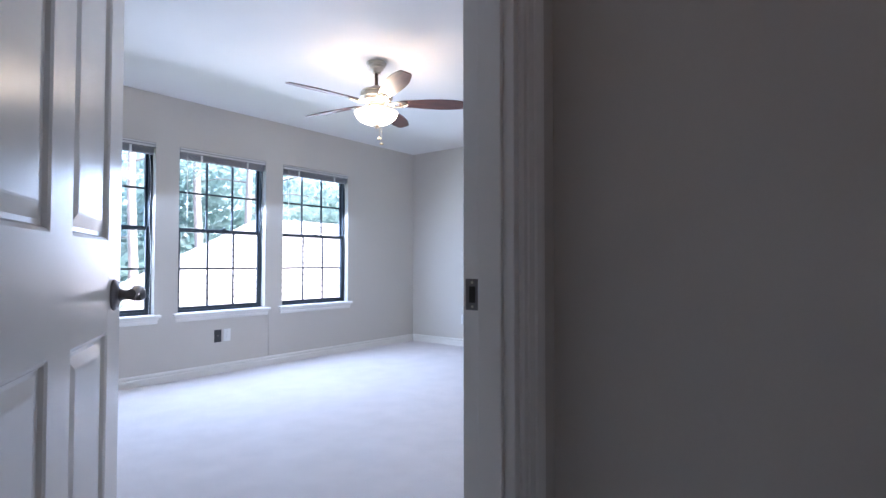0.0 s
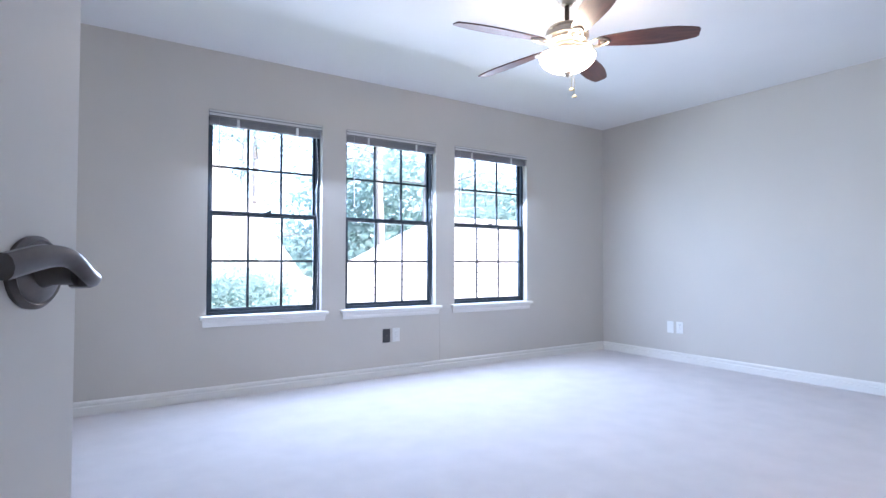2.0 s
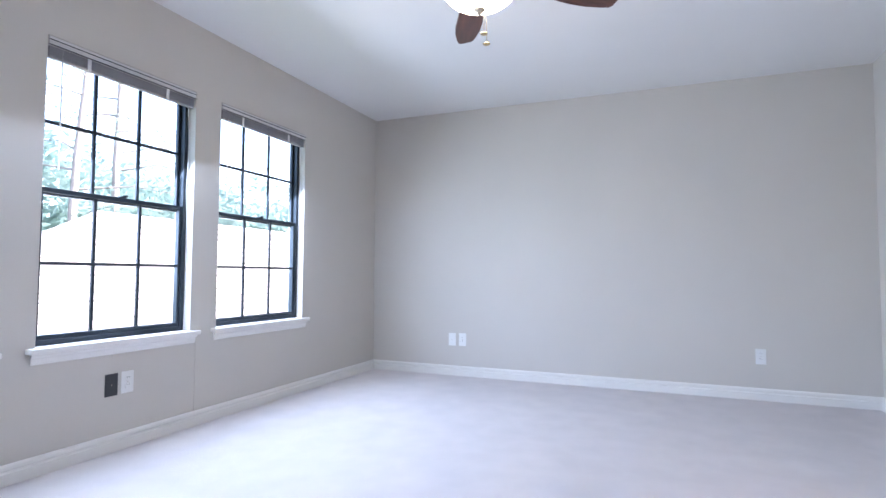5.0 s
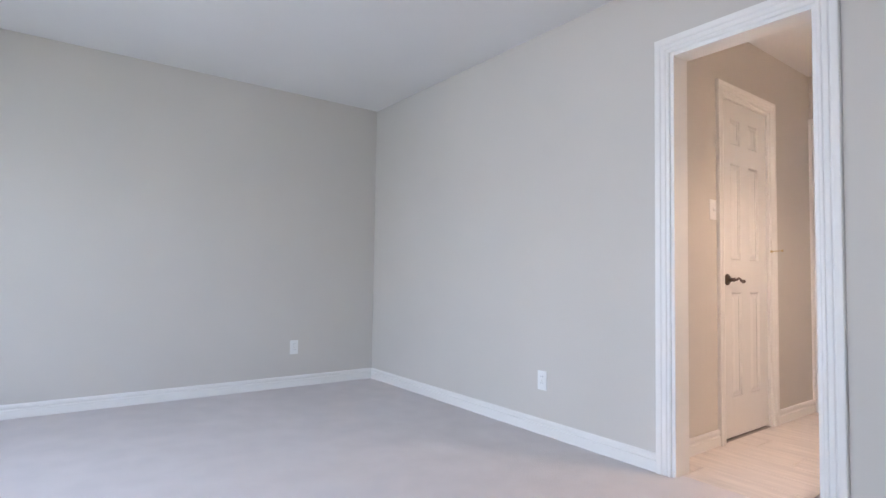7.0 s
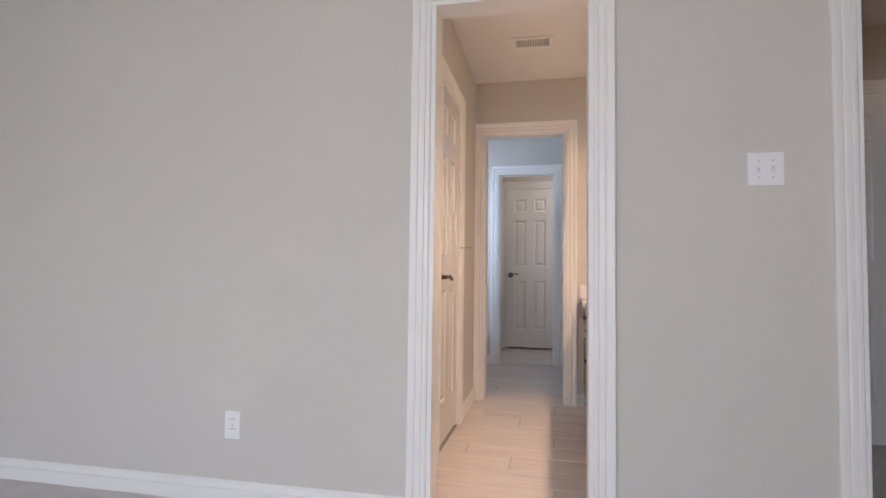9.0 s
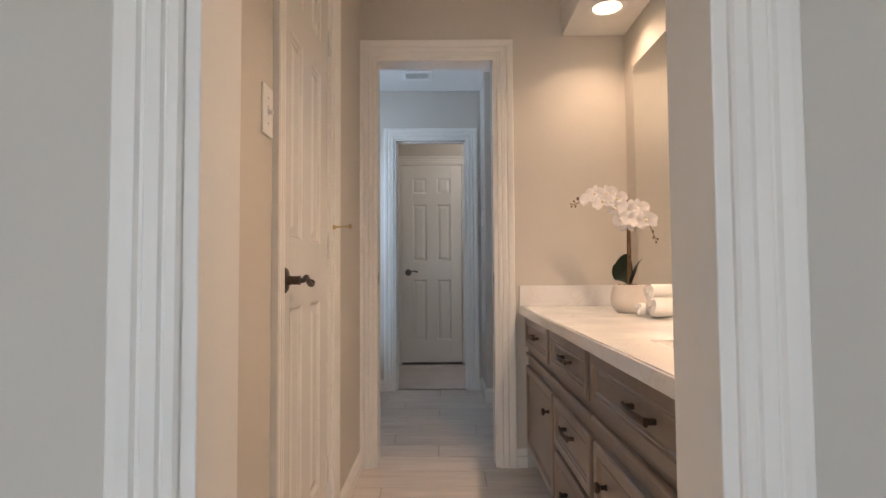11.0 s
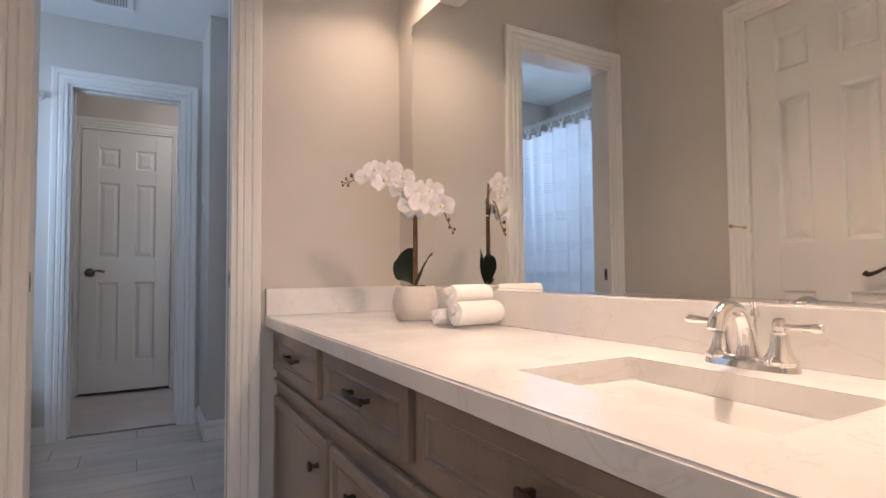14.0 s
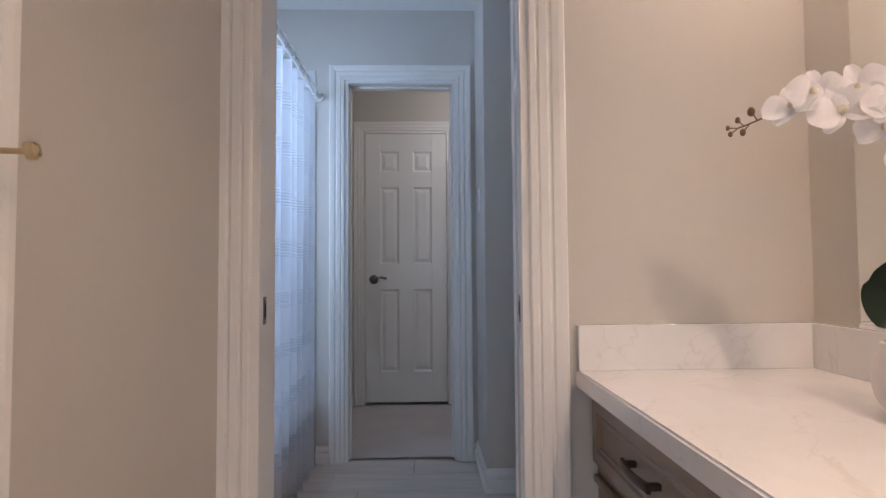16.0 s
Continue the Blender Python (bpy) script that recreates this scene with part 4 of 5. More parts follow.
part("drain", lathe(B(), [(0.0, 0.0), (0.024, 0.0), (0.026, 0.002), (0.020, 0.004), (0.0, 0.003)], 24, Matrix.Translation(((SX0 + SX1) / 2, (SY0 + SY1) / 2, CT - 0.158)), caps=False), CHROME, sink, "chrome drain", True)

# ---- faucet ----
fc = thing("faucet", "polished chrome centerset faucet with two levers", "faucet", pose(-4.043, -0.535, CT) @ Matrix.Scale(0.90, 4))
bm = B()
n = 40
low = []
for z, k in ((0.0, 1.0), (0.010, 0.98), (0.018, 0.86), (0.022, 0.74)):
    low.append([bm.verts.new((0.030 * k * math.sin(a) * (1.12 if abs(math.cos(a)) < 0.3 else 1), 0.088 * k * math.copysign(abs(math.cos(a)) ** 0.75, math.cos(a)), z)) for a in (2 * math.pi * i / n for i in range(n))])
for r, s in zip(low, low[1:]):
    for i in range(n):
        bm.faces.new((r[i], r[(i + 1) % n], s[(i + 1) % n], s[i]))
bm.faces.new(low[-1])
bm.faces.new(list(reversed(low[0])))
part("base_plate", bm, CHROME, fc, "", True)
for s in (-1, 1):
    y = 0.054 * s
    h = part("handle_body", lathe(B(), [(0.030, 0.012), (0.030, 0.018), (0.026, 0.022), (0.020, 0.032), (0.0155, 0.048), (0.0140, 0.064), (0.0145, 0.068), (0.0105, 0.070), (0.0110, 0.076), (0.0120, 0.082), (0.0095, 0.090), (0.004, 0.093)], 28, Matrix.Translation((0, y, 0))), CHROME, fc, "flared chrome handle body", True)
    pts = [(0.0, y + 0.006 * s, 0.078), (0.002, y + 0.030 * s, 0.078), (0.004, y + 0.052 * s, 0.079), (0.005, y + 0.064 * s, 0.0795), (0.005, y + 0.072 * s, 0.080)]
    part("lever", tube(B(), pts, [0.0050, 0.0058, 0.0078, 0.0092, 0.0065], 14), CHROME, h, "chrome lever", True)
spout = curve_points([(0.004, 0, 0.018), (0.006, 0, 0.045), (0.014, 0, 0.078), (0.034, 0, 0.104), (0.064, 0, 0.110), (0.090, 0, 0.094), (0.100, 0, 0.072)], 36)
part("spout", tube(B(), spout, [0.021 - 0.008 * min(1, i / 14) + 0.001 * max(0, (i - 22) / 10) for i in range(len(spout))], 20), CHROME, fc, "arched chrome spout", True)
part("lift_rod", lathe(B(), [(0.003, 0.02), (0.003, 0.088), (0.008, 0.092), (0.0085, 0.097), (0.006, 0.102), (0.007, 0.110), (0.010, 0.117), (0.009, 0.119)], 18, Matrix.Translation((-0.020, 0, 0))), CHROME, fc, "drain lift rod with a flared knob", True)

# ---- mirror ----
mirror = thing("mirror", "large frameless wall mirror over the vanity", "mirror")
bm = B()
box(bm, MIRROR_X + 0.001, MIRROR_X + 0.007, D2 + 0.138, -T - 0.004, CT + 0.103, 1.932, 0.0012, 1)
part("glass", bm, mirror_mat, mirror)
for y, z in ((D2 + 0.140, 1.90), (D2 + 0.140, 1.28)):
    bm = B()
    box(bm, MIRROR_X + 0.001, MIRROR_X + 0.010, y - 0.003, y + 0.008, z - 0.006, z + 0.006, 0.001)
    part("clip", bm, CHROME, mirror, "small chrome mirror clip")
bm = B()
box(bm, MIRROR_X + 0.008, MIRROR_X + 0.0105, D2 + 0.138, -T - 0.004, CT + 0.1005, CT + 0.109, 0.001)
part("bottom_channel", bm, CHROME, mirror, "thin chrome channel under the mirror")

for y in (-1.76, -0.64):
    dl = thing("recessed_light", "lit round recessed light in the soffit", "ceiling light", pose(-3.94, y, SOF_Z), group="soffit lights")
    part("trim_ring", lathe(B(), [(0.062, 0.0), (0.084, 0.0), (0.084, -0.004), (0.066, -0.006), (0.062, -0.003)], 32, caps=False), PLASTIC, dl, "", True)
    part("lens", lathe(B(), [(0.0, -0.001), (0.062, -0.001), (0.062, -0.003), (0.0, -0.0035)], 32, caps=False), BULB, dl, "glowing lens")

# ---- orchid ----
POT = Vector((-3.962, -1.606, CT))
pot = thing("orchid", "white artificial orchid in a round pale pot", "potted plant", pose(*POT))
part("pot", lathe(B(), [(0.0, 0.0), (0.050, 0.0), (0.056, 0.004), (0.071, 0.028), (0.076, 0.052), (0.073, 0.080), (0.063, 0.110), (0.059, 0.112), (0.057, 0.107), (0.0, 0.102)], 44, caps=False), STONEPOT, pot, "round matte ceramic pot", True)
bm = B()
for k in range(40):
    a, r = random.uniform(0, 6.28), random.uniform(0, 0.050)
    bmesh.ops.create_icosphere(bm, subdivisions=1, radius=random.uniform(0.004, 0.008), matrix=Matrix.Translation((r * math.cos(a), r * math.sin(a), 0.107)))
part("moss", bm, SOIL, pot)


def big_leaf(direction, length, width, lift, curl, twist=0.0):
    bm = B()
    nu, nv = 14, 6
    g = []
    for i in range(nu + 1):
        t = i / nu
        w = width * math.sin(math.pi * (0.10 + 0.86 * t)) ** 0.7 * (0.55 + 0.45 * min(1, t * 2.2))
        out, up = length * t * (0.75 - 0.25 * t * curl), 0.11 + lift * math.sin(1.35 * t) * length
        tw = twist * min(1, t * 2.5)
        g.append([bm.verts.new((out - 0.5 * w * (j / nv - 0.5) * math.sin(tw), w * (j / nv - 0.5) * math.cos(tw), up + 0.16 * abs(j / nv - 0.5) * w * 2 + w * (j / nv - 0.5) * math.sin(tw))) for j in range(nv + 1)])
    for i in range(nu):
        for j in range(nv):
            bm.faces.new((g[i][j], g[i + 1][j], g[i + 1][j + 1], g[i][j + 1]))
    bmesh.ops.solidify(bm, geom=bm.faces, thickness=0.0018)
    part("leaf", bm, LEAF, pot, "thick dark green leaf", True, pose(0, 0, 0, 0, 0, direction))


big_leaf(-66, 0.125, 0.105, 0.75, 0.4, radians(-62))
big_leaf(114, 0.105, 0.050, 1.0, 0.3, radians(30))
for dx in (0.004, -0.004):
    part("stem", tube(B(), [(dx, 0, 0.10), (dx * 1.2, 0.002, 0.25), (dx * 0.6, 0.0, 0.42), (dx, 0.0, 0.475 if dx > 0 else 0.40)], 0.0042, 8), STEM, pot, "brown stake", True)
bm = B()
lathe(bm, [(0.009, 0.0), (0.0095, 0.003), (0.009, 0.006)], 12, Matrix.Translation((0, 0, 0.355)))
part("tie", bm, PLASTIC, pot, "pale tie round the stems")


def petal_mesh(length, width, cup):
    bm = B()
    nu, nv = 7, 5
    g = []
    for i in range(nu + 1):
        t = i / nu
        w = width * (math.sin(math.pi * (0.08 + 0.84 * t)) ** 0.75)
        g.append([bm.verts.new((length * t, w * (j / nv - 0.5), cup * math.sin(math.pi * t) * length * 0.3 + 0.10 * w * math.cos(6.28 * j / nv) * t)) for j in range(nv + 1)])
    for i in range(nu):
        for j in range(nv):
            bm.faces.new((g[i][j], g[i + 1][j], g[i + 1][j + 1], g[i][j + 1]))
    return mesh("petal", bm, PETAL, True)


BIG, SMALL = petal_mesh(0.040, 0.052, 0.5), petal_mesh(0.038, 0.026, 0.3)
lip_bm = B()
lathe(lip_bm, [(0.0, 0.0), (0.005, 0.001), (0.007, 0.006), (0.004, 0.012), (0.0, 0.013)], 10, caps=False)
LIP_ME = mesh("lip", lip_bm, LIP, True)


def flower(m, scale=1.0):
    f = new("flower", LIP_ME)
    f.parent, f.matrix_basis = pot, m @ Matrix.Scale(scale, 4)
    tagged(f, "white moth-orchid bloom with a yellow lip")
    for a, me in ((5, BIG), (175, BIG), (90, SMALL), (222, SMALL), (318, SMALL)):
        p = new("petal", me)
        p.parent = f
        p.matrix_basis = pose(0, 0, -0.002 if me is SMALL else 0.001, 0, 0, a) @ pose(0.003, 0, 0, random.uniform(-14, 14), random.uniform(-22, 4), 0)


rnd = random.Random(4)


def spray(ctrl, spots, buds):
    """An arching spray: flowers near the points named, buds at the tip."""
    pts = curve_points(ctrl, 30)
    part("spray", tube(B(), pts, [0.0028 - 0.0015 * i / len(pts) for i in range(len(pts))], 6), STEM, pot, "arching flower spray", True)
    for u, off in spots:
        p = pts[min(len(pts) - 1, int(u * (len(pts) - 1)))] + Vector(off)
        face = Vector((0.62 + rnd.uniform(-0.3, 0.3), 0.78 + rnd.uniform(-0.40, 0.35), rnd.uniform(-0.25, 0.3))).normalized()
        q = face.to_track_quat("Z", "Y").to_matrix().to_4x4()
        flower(Matrix.Translation(p) @ q @ pose(0, 0, 0, 0, 0, rnd.uniform(-25, 25)), rnd.uniform(0.92, 1.12))
    for u, off, r in buds:
        p = pts[min(len(pts) - 1, int(u * (len(pts) - 1)))]
        tip = p + Vector(off)
        bm = B()
        tube(bm, [p, tip], 0.0011, 5)
        bmesh.ops.create_icosphere(bm, subdivisions=2, radius=r, matrix=Matrix.Translation(tip) @ Matrix.Diagonal((1, 1, 1.35, 1)))
        part("bud", bm, STEM, pot, "closed brown bud", True)


spray([(0, 0, 0.36), (0.010, -0.010, 0.425), (0.042, -0.034, 0.468), (0.084, -0.066, 0.490), (0.128, -0.102, 0.488), (0.164, -0.134, 0.472), (0.186, -0.154, 0.464)],
      [(0.18, (0.012, 0.018, 0.0)), (0.26, (0.016, 0.012, 0.018)), (0.33, (0.012, 0.018, -0.034)), (0.41, (0.016, 0.010, 0.016)), (0.48, (0.012, 0.016, -0.026)), (0.56, (0.016, 0.010, 0.006)), (0.66, (0.014, 0.010, -0.008))],
      [(0.84, (0.008, -0.004, 0.016), 0.0062), (0.90, (0.008, -0.008, -0.013), 0.0050), (0.96, (0.006, -0.008, 0.012), 0.0044), (1.0, (0.008, -0.010, -0.008), 0.0040), (1.0, (0.010, -0.014, 0.004), 0.0036)])
spray([(0, 0, 0.345), (0.0, 0.012, 0.362), (-0.012, 0.040, 0.398), (-0.026, 0.082, 0.396), (-0.038, 0.118, 0.360), (-0.044, 0.140, 0.318), (-0.048, 0.158, 0.296)],
      [(0.14, (0.020, 0.006, 0.022)), (0.24, (0.014, 0.010, -0.016)), (0.33, (0.022, 0.006, 0.024)), (0.43, (0.024, 0.010, -0.022)), (0.50, (0.016, 0.012, 0.020)), (0.60, (0.022, 0.012, -0.006)), (0.70, (0.014, 0.014, 0.012))],
      [(0.86, (0.004, 0.016, 0.002), 0.0045), (0.92, (0.006, 0.010, -0.010), 0.0042), (1.0, (-0.004, 0.012, -0.006), 0.0040), (1.0, (0.002, 0.012, -0.018), 0.0036)])

# ---- towels ----


def towel(label, m, length, radius):
    """A rolled towel along local y: a spiral section with rounded folds."""
    t = thing("rolled_towel", label, "towel", m, group="rolled towels on the countertop")
    bm = B()
    turns, th, n = 3.2, radius / 3.6, 76
    path = []
    for i in range(n + 1):
        a = turns * 2 * math.pi * i / n
        r = radius * 0.16 + (radius * 0.84 - th * 0.5) * i / n
        path.append((r, a))
    secs = []
    for k in range(9):
        y = length * (k / 8 - 0.5)
        ring = []
        for r, a in path:
            ring.append((r + th * 0.44, a))
        for r, a in reversed(path):
            ring.append((r - th * 0.44, a))
        squash = 1.0 - (0.05 if k in (0, 8) else 0)
        secs.append([bm.verts.new((r * squash * math.cos(a) * 1.05, y + 0.004 * math.sin(2 * a + k), radius + r * squash * math.sin(a) * 0.96 + 0.0012 * noise.noise((a * 2, y * 40, r * 60)))) for r, a in ring])
    for r, s in zip(secs, secs[1:]):
        for i in range(len(r)):
            bm.faces.new((r[i], r[(i + 1) % len(r)], s[(i + 1) % len(r)], s[i]))
    for e in (secs[0], secs[-1]):
        h = len(e) // 2
        for i in range(h - 1):
            bm.faces.new((e[i], e[i + 1], e[-2 - i], e[-1 - i]))
    part("roll", bm, TERRY, t, "", True)
    return t


TW = Vector((-4.010, -1.330, CT))
towel("small rolled white terry towel on the countertop", pose(TW.x + 0.040, TW.y - 0.070, CT, 0, 0, 97), 0.105, 0.027)
towel("rolled white terry towel on the countertop", pose(TW.x, TW.y + 0.014, CT, 0, 0, 96), 0.155, 0.039)
towel("rolled white terry towel lying on two others", pose(TW.x - 0.004, TW.y - 0.034, CT + 0.052, 0, 0, 102), 0.150, 0.036)

# ---- shower ----
ROD_X, ROD_Z = -2.655, 1.955
rod = thing("curtain_rod", "white shower curtain rod", "curtain rod")
part("rod", tube(B(), [(ROD_X, D3 + 0.002, ROD_Z), (ROD_X, D2 - T - 0.002, ROD_Z)], 0.0125, 14), PLASTIC, rod, "", True)
for y, s in ((D3, 1), (D2 - T, -1)):
    part("flange", lathe(B(), [(0.013, 0.012), (0.024, 0.010), (0.028, 0.004), (0.028, 0.0)], 20, pose(ROD_X, y, ROD_Z, -90 * s), caps=False), PLASTIC, rod, "", True)
curt = thing("shower_curtain", "white woven shower curtain hanging drawn across the tub", "shower curtain")
CY0, CY1 = D3 + 0.16, D2 - T - 0.03
bm = B()
ny, nz = 180, 40
g = []
for i in range(ny + 1):
    u = i / ny
    y = CY0 + (CY1 - CY0) * u
    col = []
    for k in range(nz + 1):
        z = 0.055 + (1.885 - 0.055) * k / nz
        amp = 0.022 + 0.016 * (1 - k / nz)
        x = ROD_X - 0.005 + amp * math.sin(u * 2 * math.pi * 12) + 0.010 * noise.noise((u * 9, k / nz * 1.5, 2)) + 0.012 * (1 - k / nz)
        sag = 0.014 * (math.cos(u * 2 * math.pi * 12 + 1.57) - 1) * max(0, k / nz - 0.9) * 10 * 0.5
        col.append(bm.verts.new((x, y + 0.006 * math.sin(u * 90 + k * 0.1), z + sag)))
    g.append(col)
for i in range(ny):
    for k in range(nz):
        bm.faces.new((g[i][k], g[i + 1][k], g[i + 1][k + 1], g[i][k + 1]))
part("cloth", bm, CLOTH, curt, "", True)
for k in range(13):
    y = CY0 + (CY1 - CY0) * (k + 0.02) / 12.04
    bm = B()
    ring = [(ROD_X + 0.024 * math.cos(a) * 0.9, y + 0.006 * math.sin(a * 0.5), ROD_Z - 0.014 + 0.032 * math.sin(a)) for a in (2 * math.pi * j / 18 for j in range(19))]
    part("ring", tube(bm, ring, 0.0035, 6), PLASTIC, curt, "white curtain ring", True)
    bm = B()
    tube(bm, [(ROD_X, y, ROD_Z - 0.045), (ROD_X + 0.006, y + 0.004, ROD_Z - 0.062), (ROD_X - 0.006, y - 0.004, ROD_Z - 0.085)], [0.004, 0.012, 0.009], 6, 0.5)
    part("tab", bm, CLOTH, curt, "cloth tab", True)
tub = thing("bathtub", "white alcove bathtub behind the curtain", "bathtub")
bm = B()
tx0, tx1, ty0, ty1 = -2.600, -1.83, D3 + 0.012, D2 - T - 0.012
prof = [(0.0, 0.0), (0.0, 0.40), (0.008, 0.415), (0.06, 0.42), (0.075, 0.40), (0.11, 0.12), (0.16, 0.08)]
rings = [[bm.verts.new((x, y, z)) for x, y in ((tx0 + o, ty0 + o), (tx1 - o, ty0 + o), (tx1 - o, ty1 - o), (tx0 + o, ty1 - o))] for o, z in prof]
for r, s in zip(rings, rings[1:]):
    for i in range(4):
        bm.faces.new((r[i], r[(i + 1) % 4], s[(i + 1) % 4], s[i]))
bm.faces.new(rings[-1])
part("shell", bm, PORC, tub)
# unseen window, assumed from the room's blue daylight; its pane is made to glow
tw = thing("window_tub", "assumed frosted window above the bathtub, out of view", "window", kind="structure")
bm = B()
for a, b, c, d in ((-3.40, -3.37, 1.02, 2.15), (-2.53, -2.50, 1.02, 2.15), (-3.37, -2.53, 1.02, 1.05), (-3.37, -2.53, 2.12, 2.15)):
    box(bm, -1.80, -1.76, a, b, c, d)
part("window_frame", bm, TRIM, tw)
bm = B()
box(bm, -1.790, -1.784, -3.37, -2.53, 1.05, 2.12)
part("pane", bm, FROST_GLOW, tw, "frosted pane glowing in place of daylight behind it")

# ---- outside, seen through the windows ----
GZ = -3.2
bm = B()
n = 24
g = [[bm.verts.new((-900 + 1800 * (i / n), 4.3 + 1500 * (j / n) ** 2, GZ + 0.1 * noise.noise((i * 0.7, j * 0.7, 0)))) for j in range(n + 1)] for i in range(n + 1)]
for i in range(n):
    for j in range(n):
        bm.faces.new((g[i][j], g[i + 1][j], g[i + 1][j + 1], g[i][j + 1]))
solid("ground", bm, GRASS, "green lawn between the houses", "ground")


def house(label, x0, x1, y0, y1, eave, ridge, hip, along):
    h = thing("house", label, "house")
    bm = B()
    box(bm, x0, x1, y0, y1, GZ, eave)
    wl = part("wall", bm, SIDING, h, "pale stucco wall")
    for k in range(3):
        cx = x0 + (x1 - x0) * (k + 0.5) / 3
        bm = B()
        box(bm, cx - 0.5, cx + 0.5, y0 - 0.05, y0 + 0.02, eave - 1.75, eave - 0.55)
        wd = part("window", bm, TRIM, h, "white framed window")
        bm = B()
        box(bm, cx - 0.42, cx + 0.42, y0 - 0.06, y0 - 0.045, eave - 1.67, eave - 0.63)
        part("pane", bm, FRAME, wd, "dark pane")
    o = 0.5
    X0, X1, Y0_, Y1_ = x0 - o, x1 + o, y0 - o, y1 + o
    if along == "x":
        ym = (Y0_ + Y1_) / 2
        r0, r1 = Vector((X0 + hip, ym, ridge)), Vector((X1 - hip, ym, ridge))
    else:
        xm = (X0 + X1) / 2
        r0, r1 = Vector((xm, Y0_ + hip, ridge)), Vector((xm, Y1_ - hip, ridge))
    c = [Vector((X0, Y0_, eave)), Vector((X1, Y0_, eave)), Vector((X1, Y1_, eave)), Vector((X0, Y1_, eave))]
    bm = B()
    vs = [bm.verts.new(v) for v in (*c, r0, r1)]
    quads = [(0, 1, 5, 4), (2, 3, 4, 5), (3, 0, 4), (1, 2, 5)] if along == "x" else [(3, 0, 4, 5), (1, 2, 5, 4), (0, 1, 4), (2, 3, 5)]
    for q in quads:
        bm.faces.new([vs[i] for i in q])
    bm.faces.new([vs[i] for i in (3, 2, 1, 0)])
    roof = part("roof", bm, SHINGLE, h, "weathered shingle roof")
    bm = B()
    for a, b in zip(c, c[1:] + c[:1]):
        tube(bm, [a, b], 0.09, 6)
    part("fascia", bm, TRIM, roof, "white fascia board")
    bm = B()
    slope = [vs0 for vs0 in ((c[0], c[1], r1, r0) if along == "x" else (c[3], c[0], r0, r1))]
    rows = 16
    for k in range(rows):
        t = k / rows
        a, b = slope[0].lerp(slope[3], t), slope[1].lerp(slope[2], t)
        tube(bm, [a + Vector((0, 0, 0.02)), b + Vector((0, 0, 0.02))], 0.018, 5)
    part("shingle_course", bm, SHINGLE, roof)
    return h


house("neighbouring house with a steep pale gable roof", -5.0, -1.4, 11.0, 18.0, 0.3, 3.5, 0.0, "y")
house("neighbouring house with a broad hipped roof", 0.0, 15.0, 11.5, 15.5, -0.3, 2.35, 4.3, "x")
house("far house with a low roof", -1.0, 4.0, 20.0, 25.0, -0.9, 0.7, 2.0, "x")


def tree(label, x, y, height, trunk, crown_at, spread, count, seed, name="pine_tree", leaf=1.0):
    r = random.Random(seed)
    t = thing(name, label, "tree", pose(x, y, GZ), group="trees outside")
    lean = (r.uniform(-0.5, 0.5), r.uniform(-0.5, 0.5))
    bm = B()
    spine = [(lean[0] * k / 8 + 0.08 * math.sin(k * 1.3), lean[1] * k / 8, height * k / 8) for k in range(9)]
    tube(bm, spine, [trunk * (1 - 0.085 * k) for k in range(9)], 10)
    tips = []
    limbs = B()
    for k in range(16):
        z = height * (crown_at + (0.98 - crown_at) * k / 15)
        a, l = r.uniform(0, 6.28), spread * r.uniform(0.5, 1.0) * (1.15 - 0.6 * k / 15)
        p0 = Vector((lean[0] * z / height, lean[1] * z / height, z))
        p2 = p0 + Vector((l * math.cos(a), l * math.sin(a), r.uniform(-0.3, 0.7)))
        tube(limbs, [p0, p0.lerp(p2, 0.5) + Vector((0, 0, 0.25)), p2], [trunk * 0.22, trunk * 0.14, trunk * 0.05], 6)
        tips += [p0.lerp(p2, f) for f in (0.45, 0.65, 0.85, 1.0)]
    part("trunk", bm, BARK, t, "rough tapering trunk")
    part("limbs", limbs, BARK, t, "thin bare limbs")
    verts, faces = [], []
    for p in tips:
        for _ in range(count):
            q = p + Vector((r.gauss(0, 0.34), r.gauss(0, 0.34), r.gauss(0.05, 0.24)))
            d = Vector((r.gauss(0, 1), r.gauss(0, 1), r.gauss(0, 0.7))).normalized()
            s = d.orthogonal().normalized()
            l, w = leaf * r.uniform(0.10, 0.26), leaf * r.uniform(0.02, 0.06)
            b = len(verts)
            verts += [tuple(q - d * l * 0.5), tuple(q + s * w), tuple(q + d * l * 0.5), tuple(q - s * w)]
            faces.append((b, b + 1, b + 2, b + 3))
    me = bpy.data.meshes.new("crown")
    me.from_pydata(verts, [], faces)
    me.materials.append(FOLIAGE)
    cr = new("crown", me)
    cr.parent = t
    tagged(cr, "feathery green foliage")


for k, (x, y, hgt, tr, at, sp, cnt) in enumerate(((1.9, 17.5, 17, 0.17, 0.40, 2.6, 60), (0.1, 19.0, 16, 0.15, 0.30, 2.8, 70), (4.6, 18.5, 18, 0.18, 0.42, 3.0, 60), (-1.4, 24.0, 12, 0.18, 0.15, 3.6, 90), (-4.2, 26.5, 13, 0.2, 0.2, 3.8, 90), (8.5, 22.0, 17, 0.2, 0.34, 3.6, 70), (12.0, 24.0, 18, 0.22, 0.3, 3.8, 70), (1.6, 27.5, 15, 0.2, 0.2, 4.0, 100))):
    tree("tall pine tree with sparse feathery foliage", x, y, hgt, tr, at, sp, int(cnt * 0.55), 10 + k)
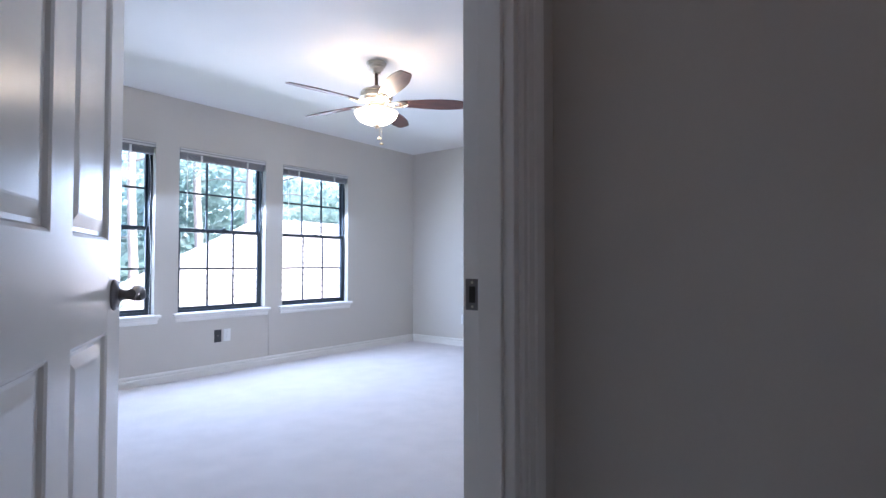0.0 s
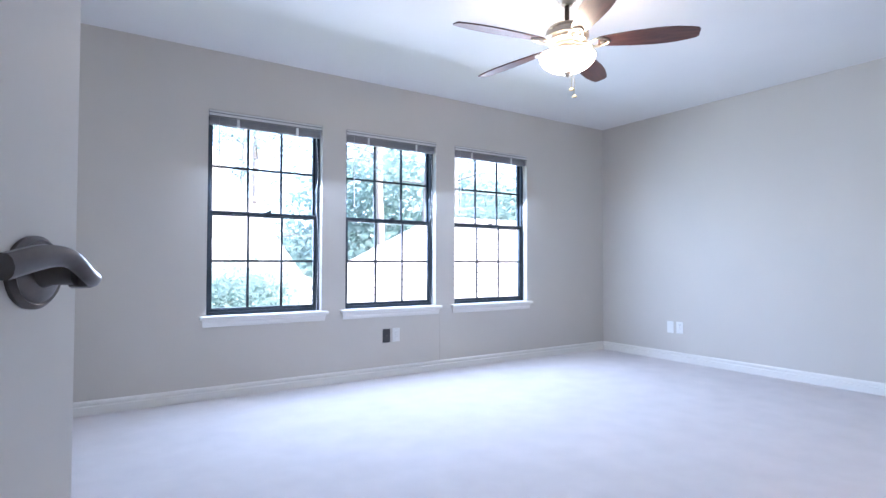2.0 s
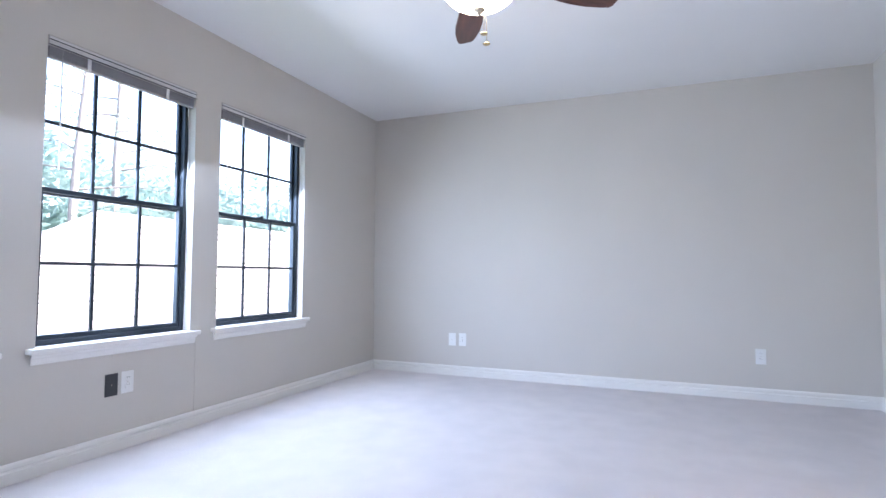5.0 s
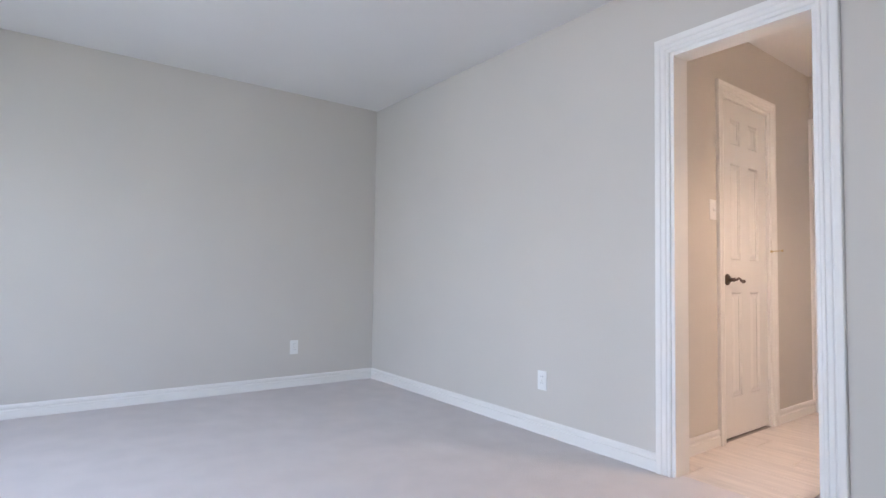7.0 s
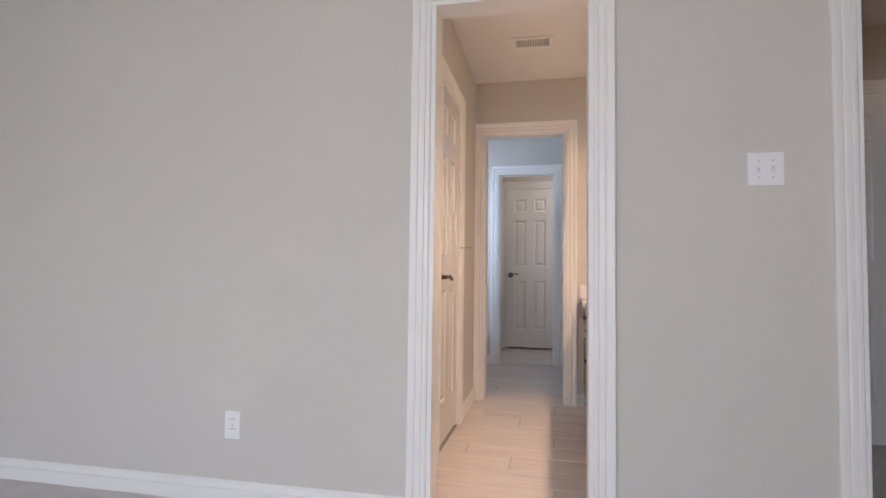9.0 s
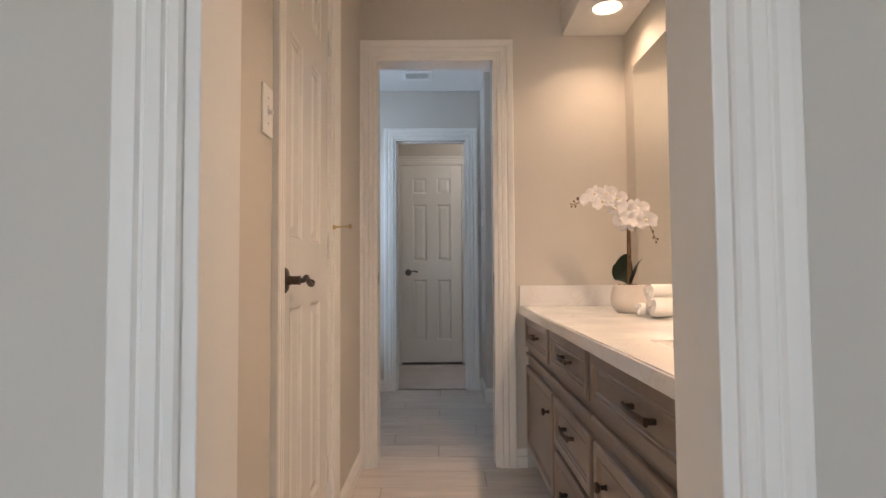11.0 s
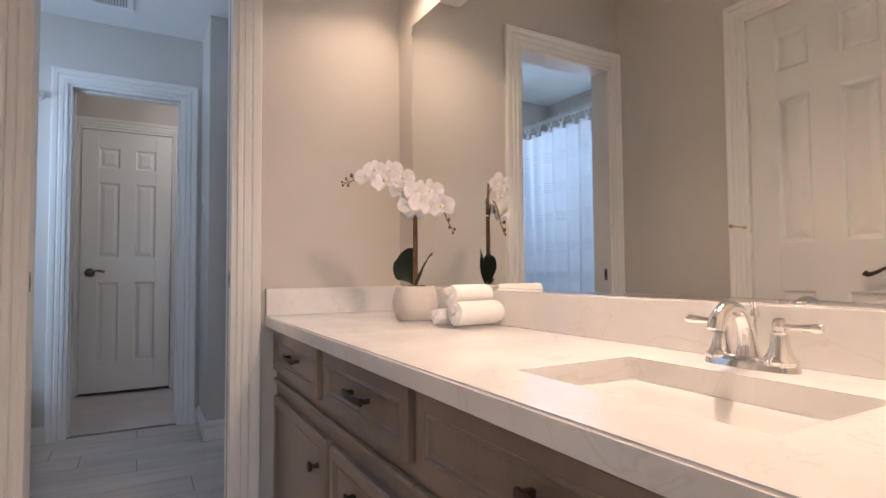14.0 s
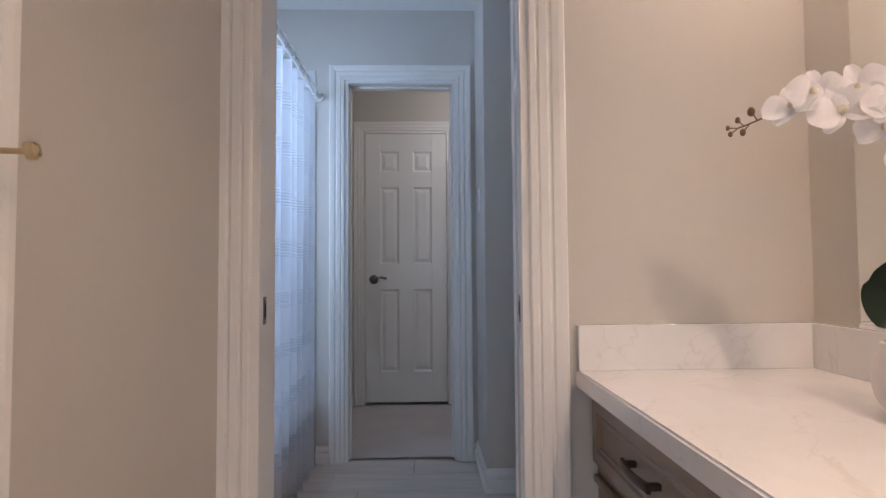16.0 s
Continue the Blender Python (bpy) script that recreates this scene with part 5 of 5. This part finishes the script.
for k, (x, y, hgt, sp) in enumerate(((-3.2, 8.3, 3.75, 0.9), (-2.4, 9.0, 3.65, 0.8))):
    tree("dense green garden shrub below the window", x, y, hgt, 0.06, 0.35, sp, 260, 40 + k, "garden_shrub", 0.5)
wr = random.Random(77)
verts, faces = [], []
for k in range(800):
    cx, cy = wr.uniform(-10, 44), wr.uniform(30, 44)
    cz = GZ + wr.uniform(0.5, 5.2 if cx < 9 else 11.0) + 2.0 * noise.noise((cx * 0.25, cy * 0.25, 1))
    for _ in range(70):
        q = Vector((cx + wr.gauss(0, 0.9), cy + wr.gauss(0, 0.9), cz + wr.gauss(0, 0.7)))
        d = Vector((wr.gauss(0, 1), wr.gauss(0, 1), wr.gauss(0, 0.7))).normalized()
        e = d.orthogonal().normalized()
        l, w = wr.uniform(0.35, 0.75), wr.uniform(0.10, 0.24)
        b = len(verts)
        verts += [tuple(q - d * l * 0.5), tuple(q + e * w), tuple(q + d * l * 0.5), tuple(q - e * w)]
        faces.append((b, b + 1, b + 2, b + 3))
me = bpy.data.meshes.new("far_woods")
me.from_pydata(verts, [], faces)
me.materials.append(FOLIAGE)
tagged(new("far_woods", me), "hazy green woods beyond the houses", "woods", "", "stuff")

# ---- floor planks ----
PW, PL, GAP = 0.196, 1.20, 0.003
plank_meshes = {}


def plank(x0, x1, y0, y1):
    w, d = round(x1 - x0, 4), round(y1 - y0, 4)
    if w < 0.02 or d < 0.01:
        return
    if (w, d) not in plank_meshes:
        bm = B()
        top_, low_ = [[bm.verts.new((x, y, z)) for x, y in ((o, o), (w - o, o), (w - o, d - o), (o, d - o))] for o, z in ((0.0018, 0.0), (0.0, -0.0018))]
        foot = [bm.verts.new((x, y, -0.02)) for x, y in ((0, 0), (w, 0), (w, d), (0, d))]
        bm.faces.new(top_)
        for r, s in ((top_, low_), (low_, foot)):
            for i in range(4):
                bm.faces.new((r[i], r[(i + 1) % 4], s[(i + 1) % 4], s[i]))
        plank_meshes[(w, d)] = mesh("plank", bm, PLANK)
    ob = new("plank", plank_meshes[(w, d)])
    ob.parent, ob.location = floor_bath, (x0, y0, 0.0)


rows = int((3.75 - 0.05) / PW) + 1
for k in range(rows):
    y1 = -0.058 - k * PW
    y0 = max(y1 - PW + GAP, D3 - 0.058)
    if y1 - y0 < 0.02:
        continue
    left = MIRROR_X
    right = CLOSET_X if y1 > D2 - T + 0.02 else -2.585
    if y0 < NIB_Y and y1 <= NIB_Y:
        left = NIB_X
    x = left - (0.0, 0.47, 0.86, 0.25)[k % 4]
    while x < right:
        a, b = max(x, left), min(x + PL - GAP, right)
        if b > a:
            plank(a, b, y0, y1)
        x += PL
tile_wall = thing("wall_tile", "glossy white tile surround at the end of the tub", "wall tile", kind="structure")
bm = B()
box(bm, -0.074, 0.074, 0, 0.007, -0.074, 0.074, 0.0015, 1)
TM = mesh("tile", bm, TILE)
for i in range(6):
    for j in range(14):
        o = new("tile", TM)
        o.parent, o.location = tile_wall, (-2.565 + 0.15 * i, D3 + 0.001, 0.075 + 0.15 * j)
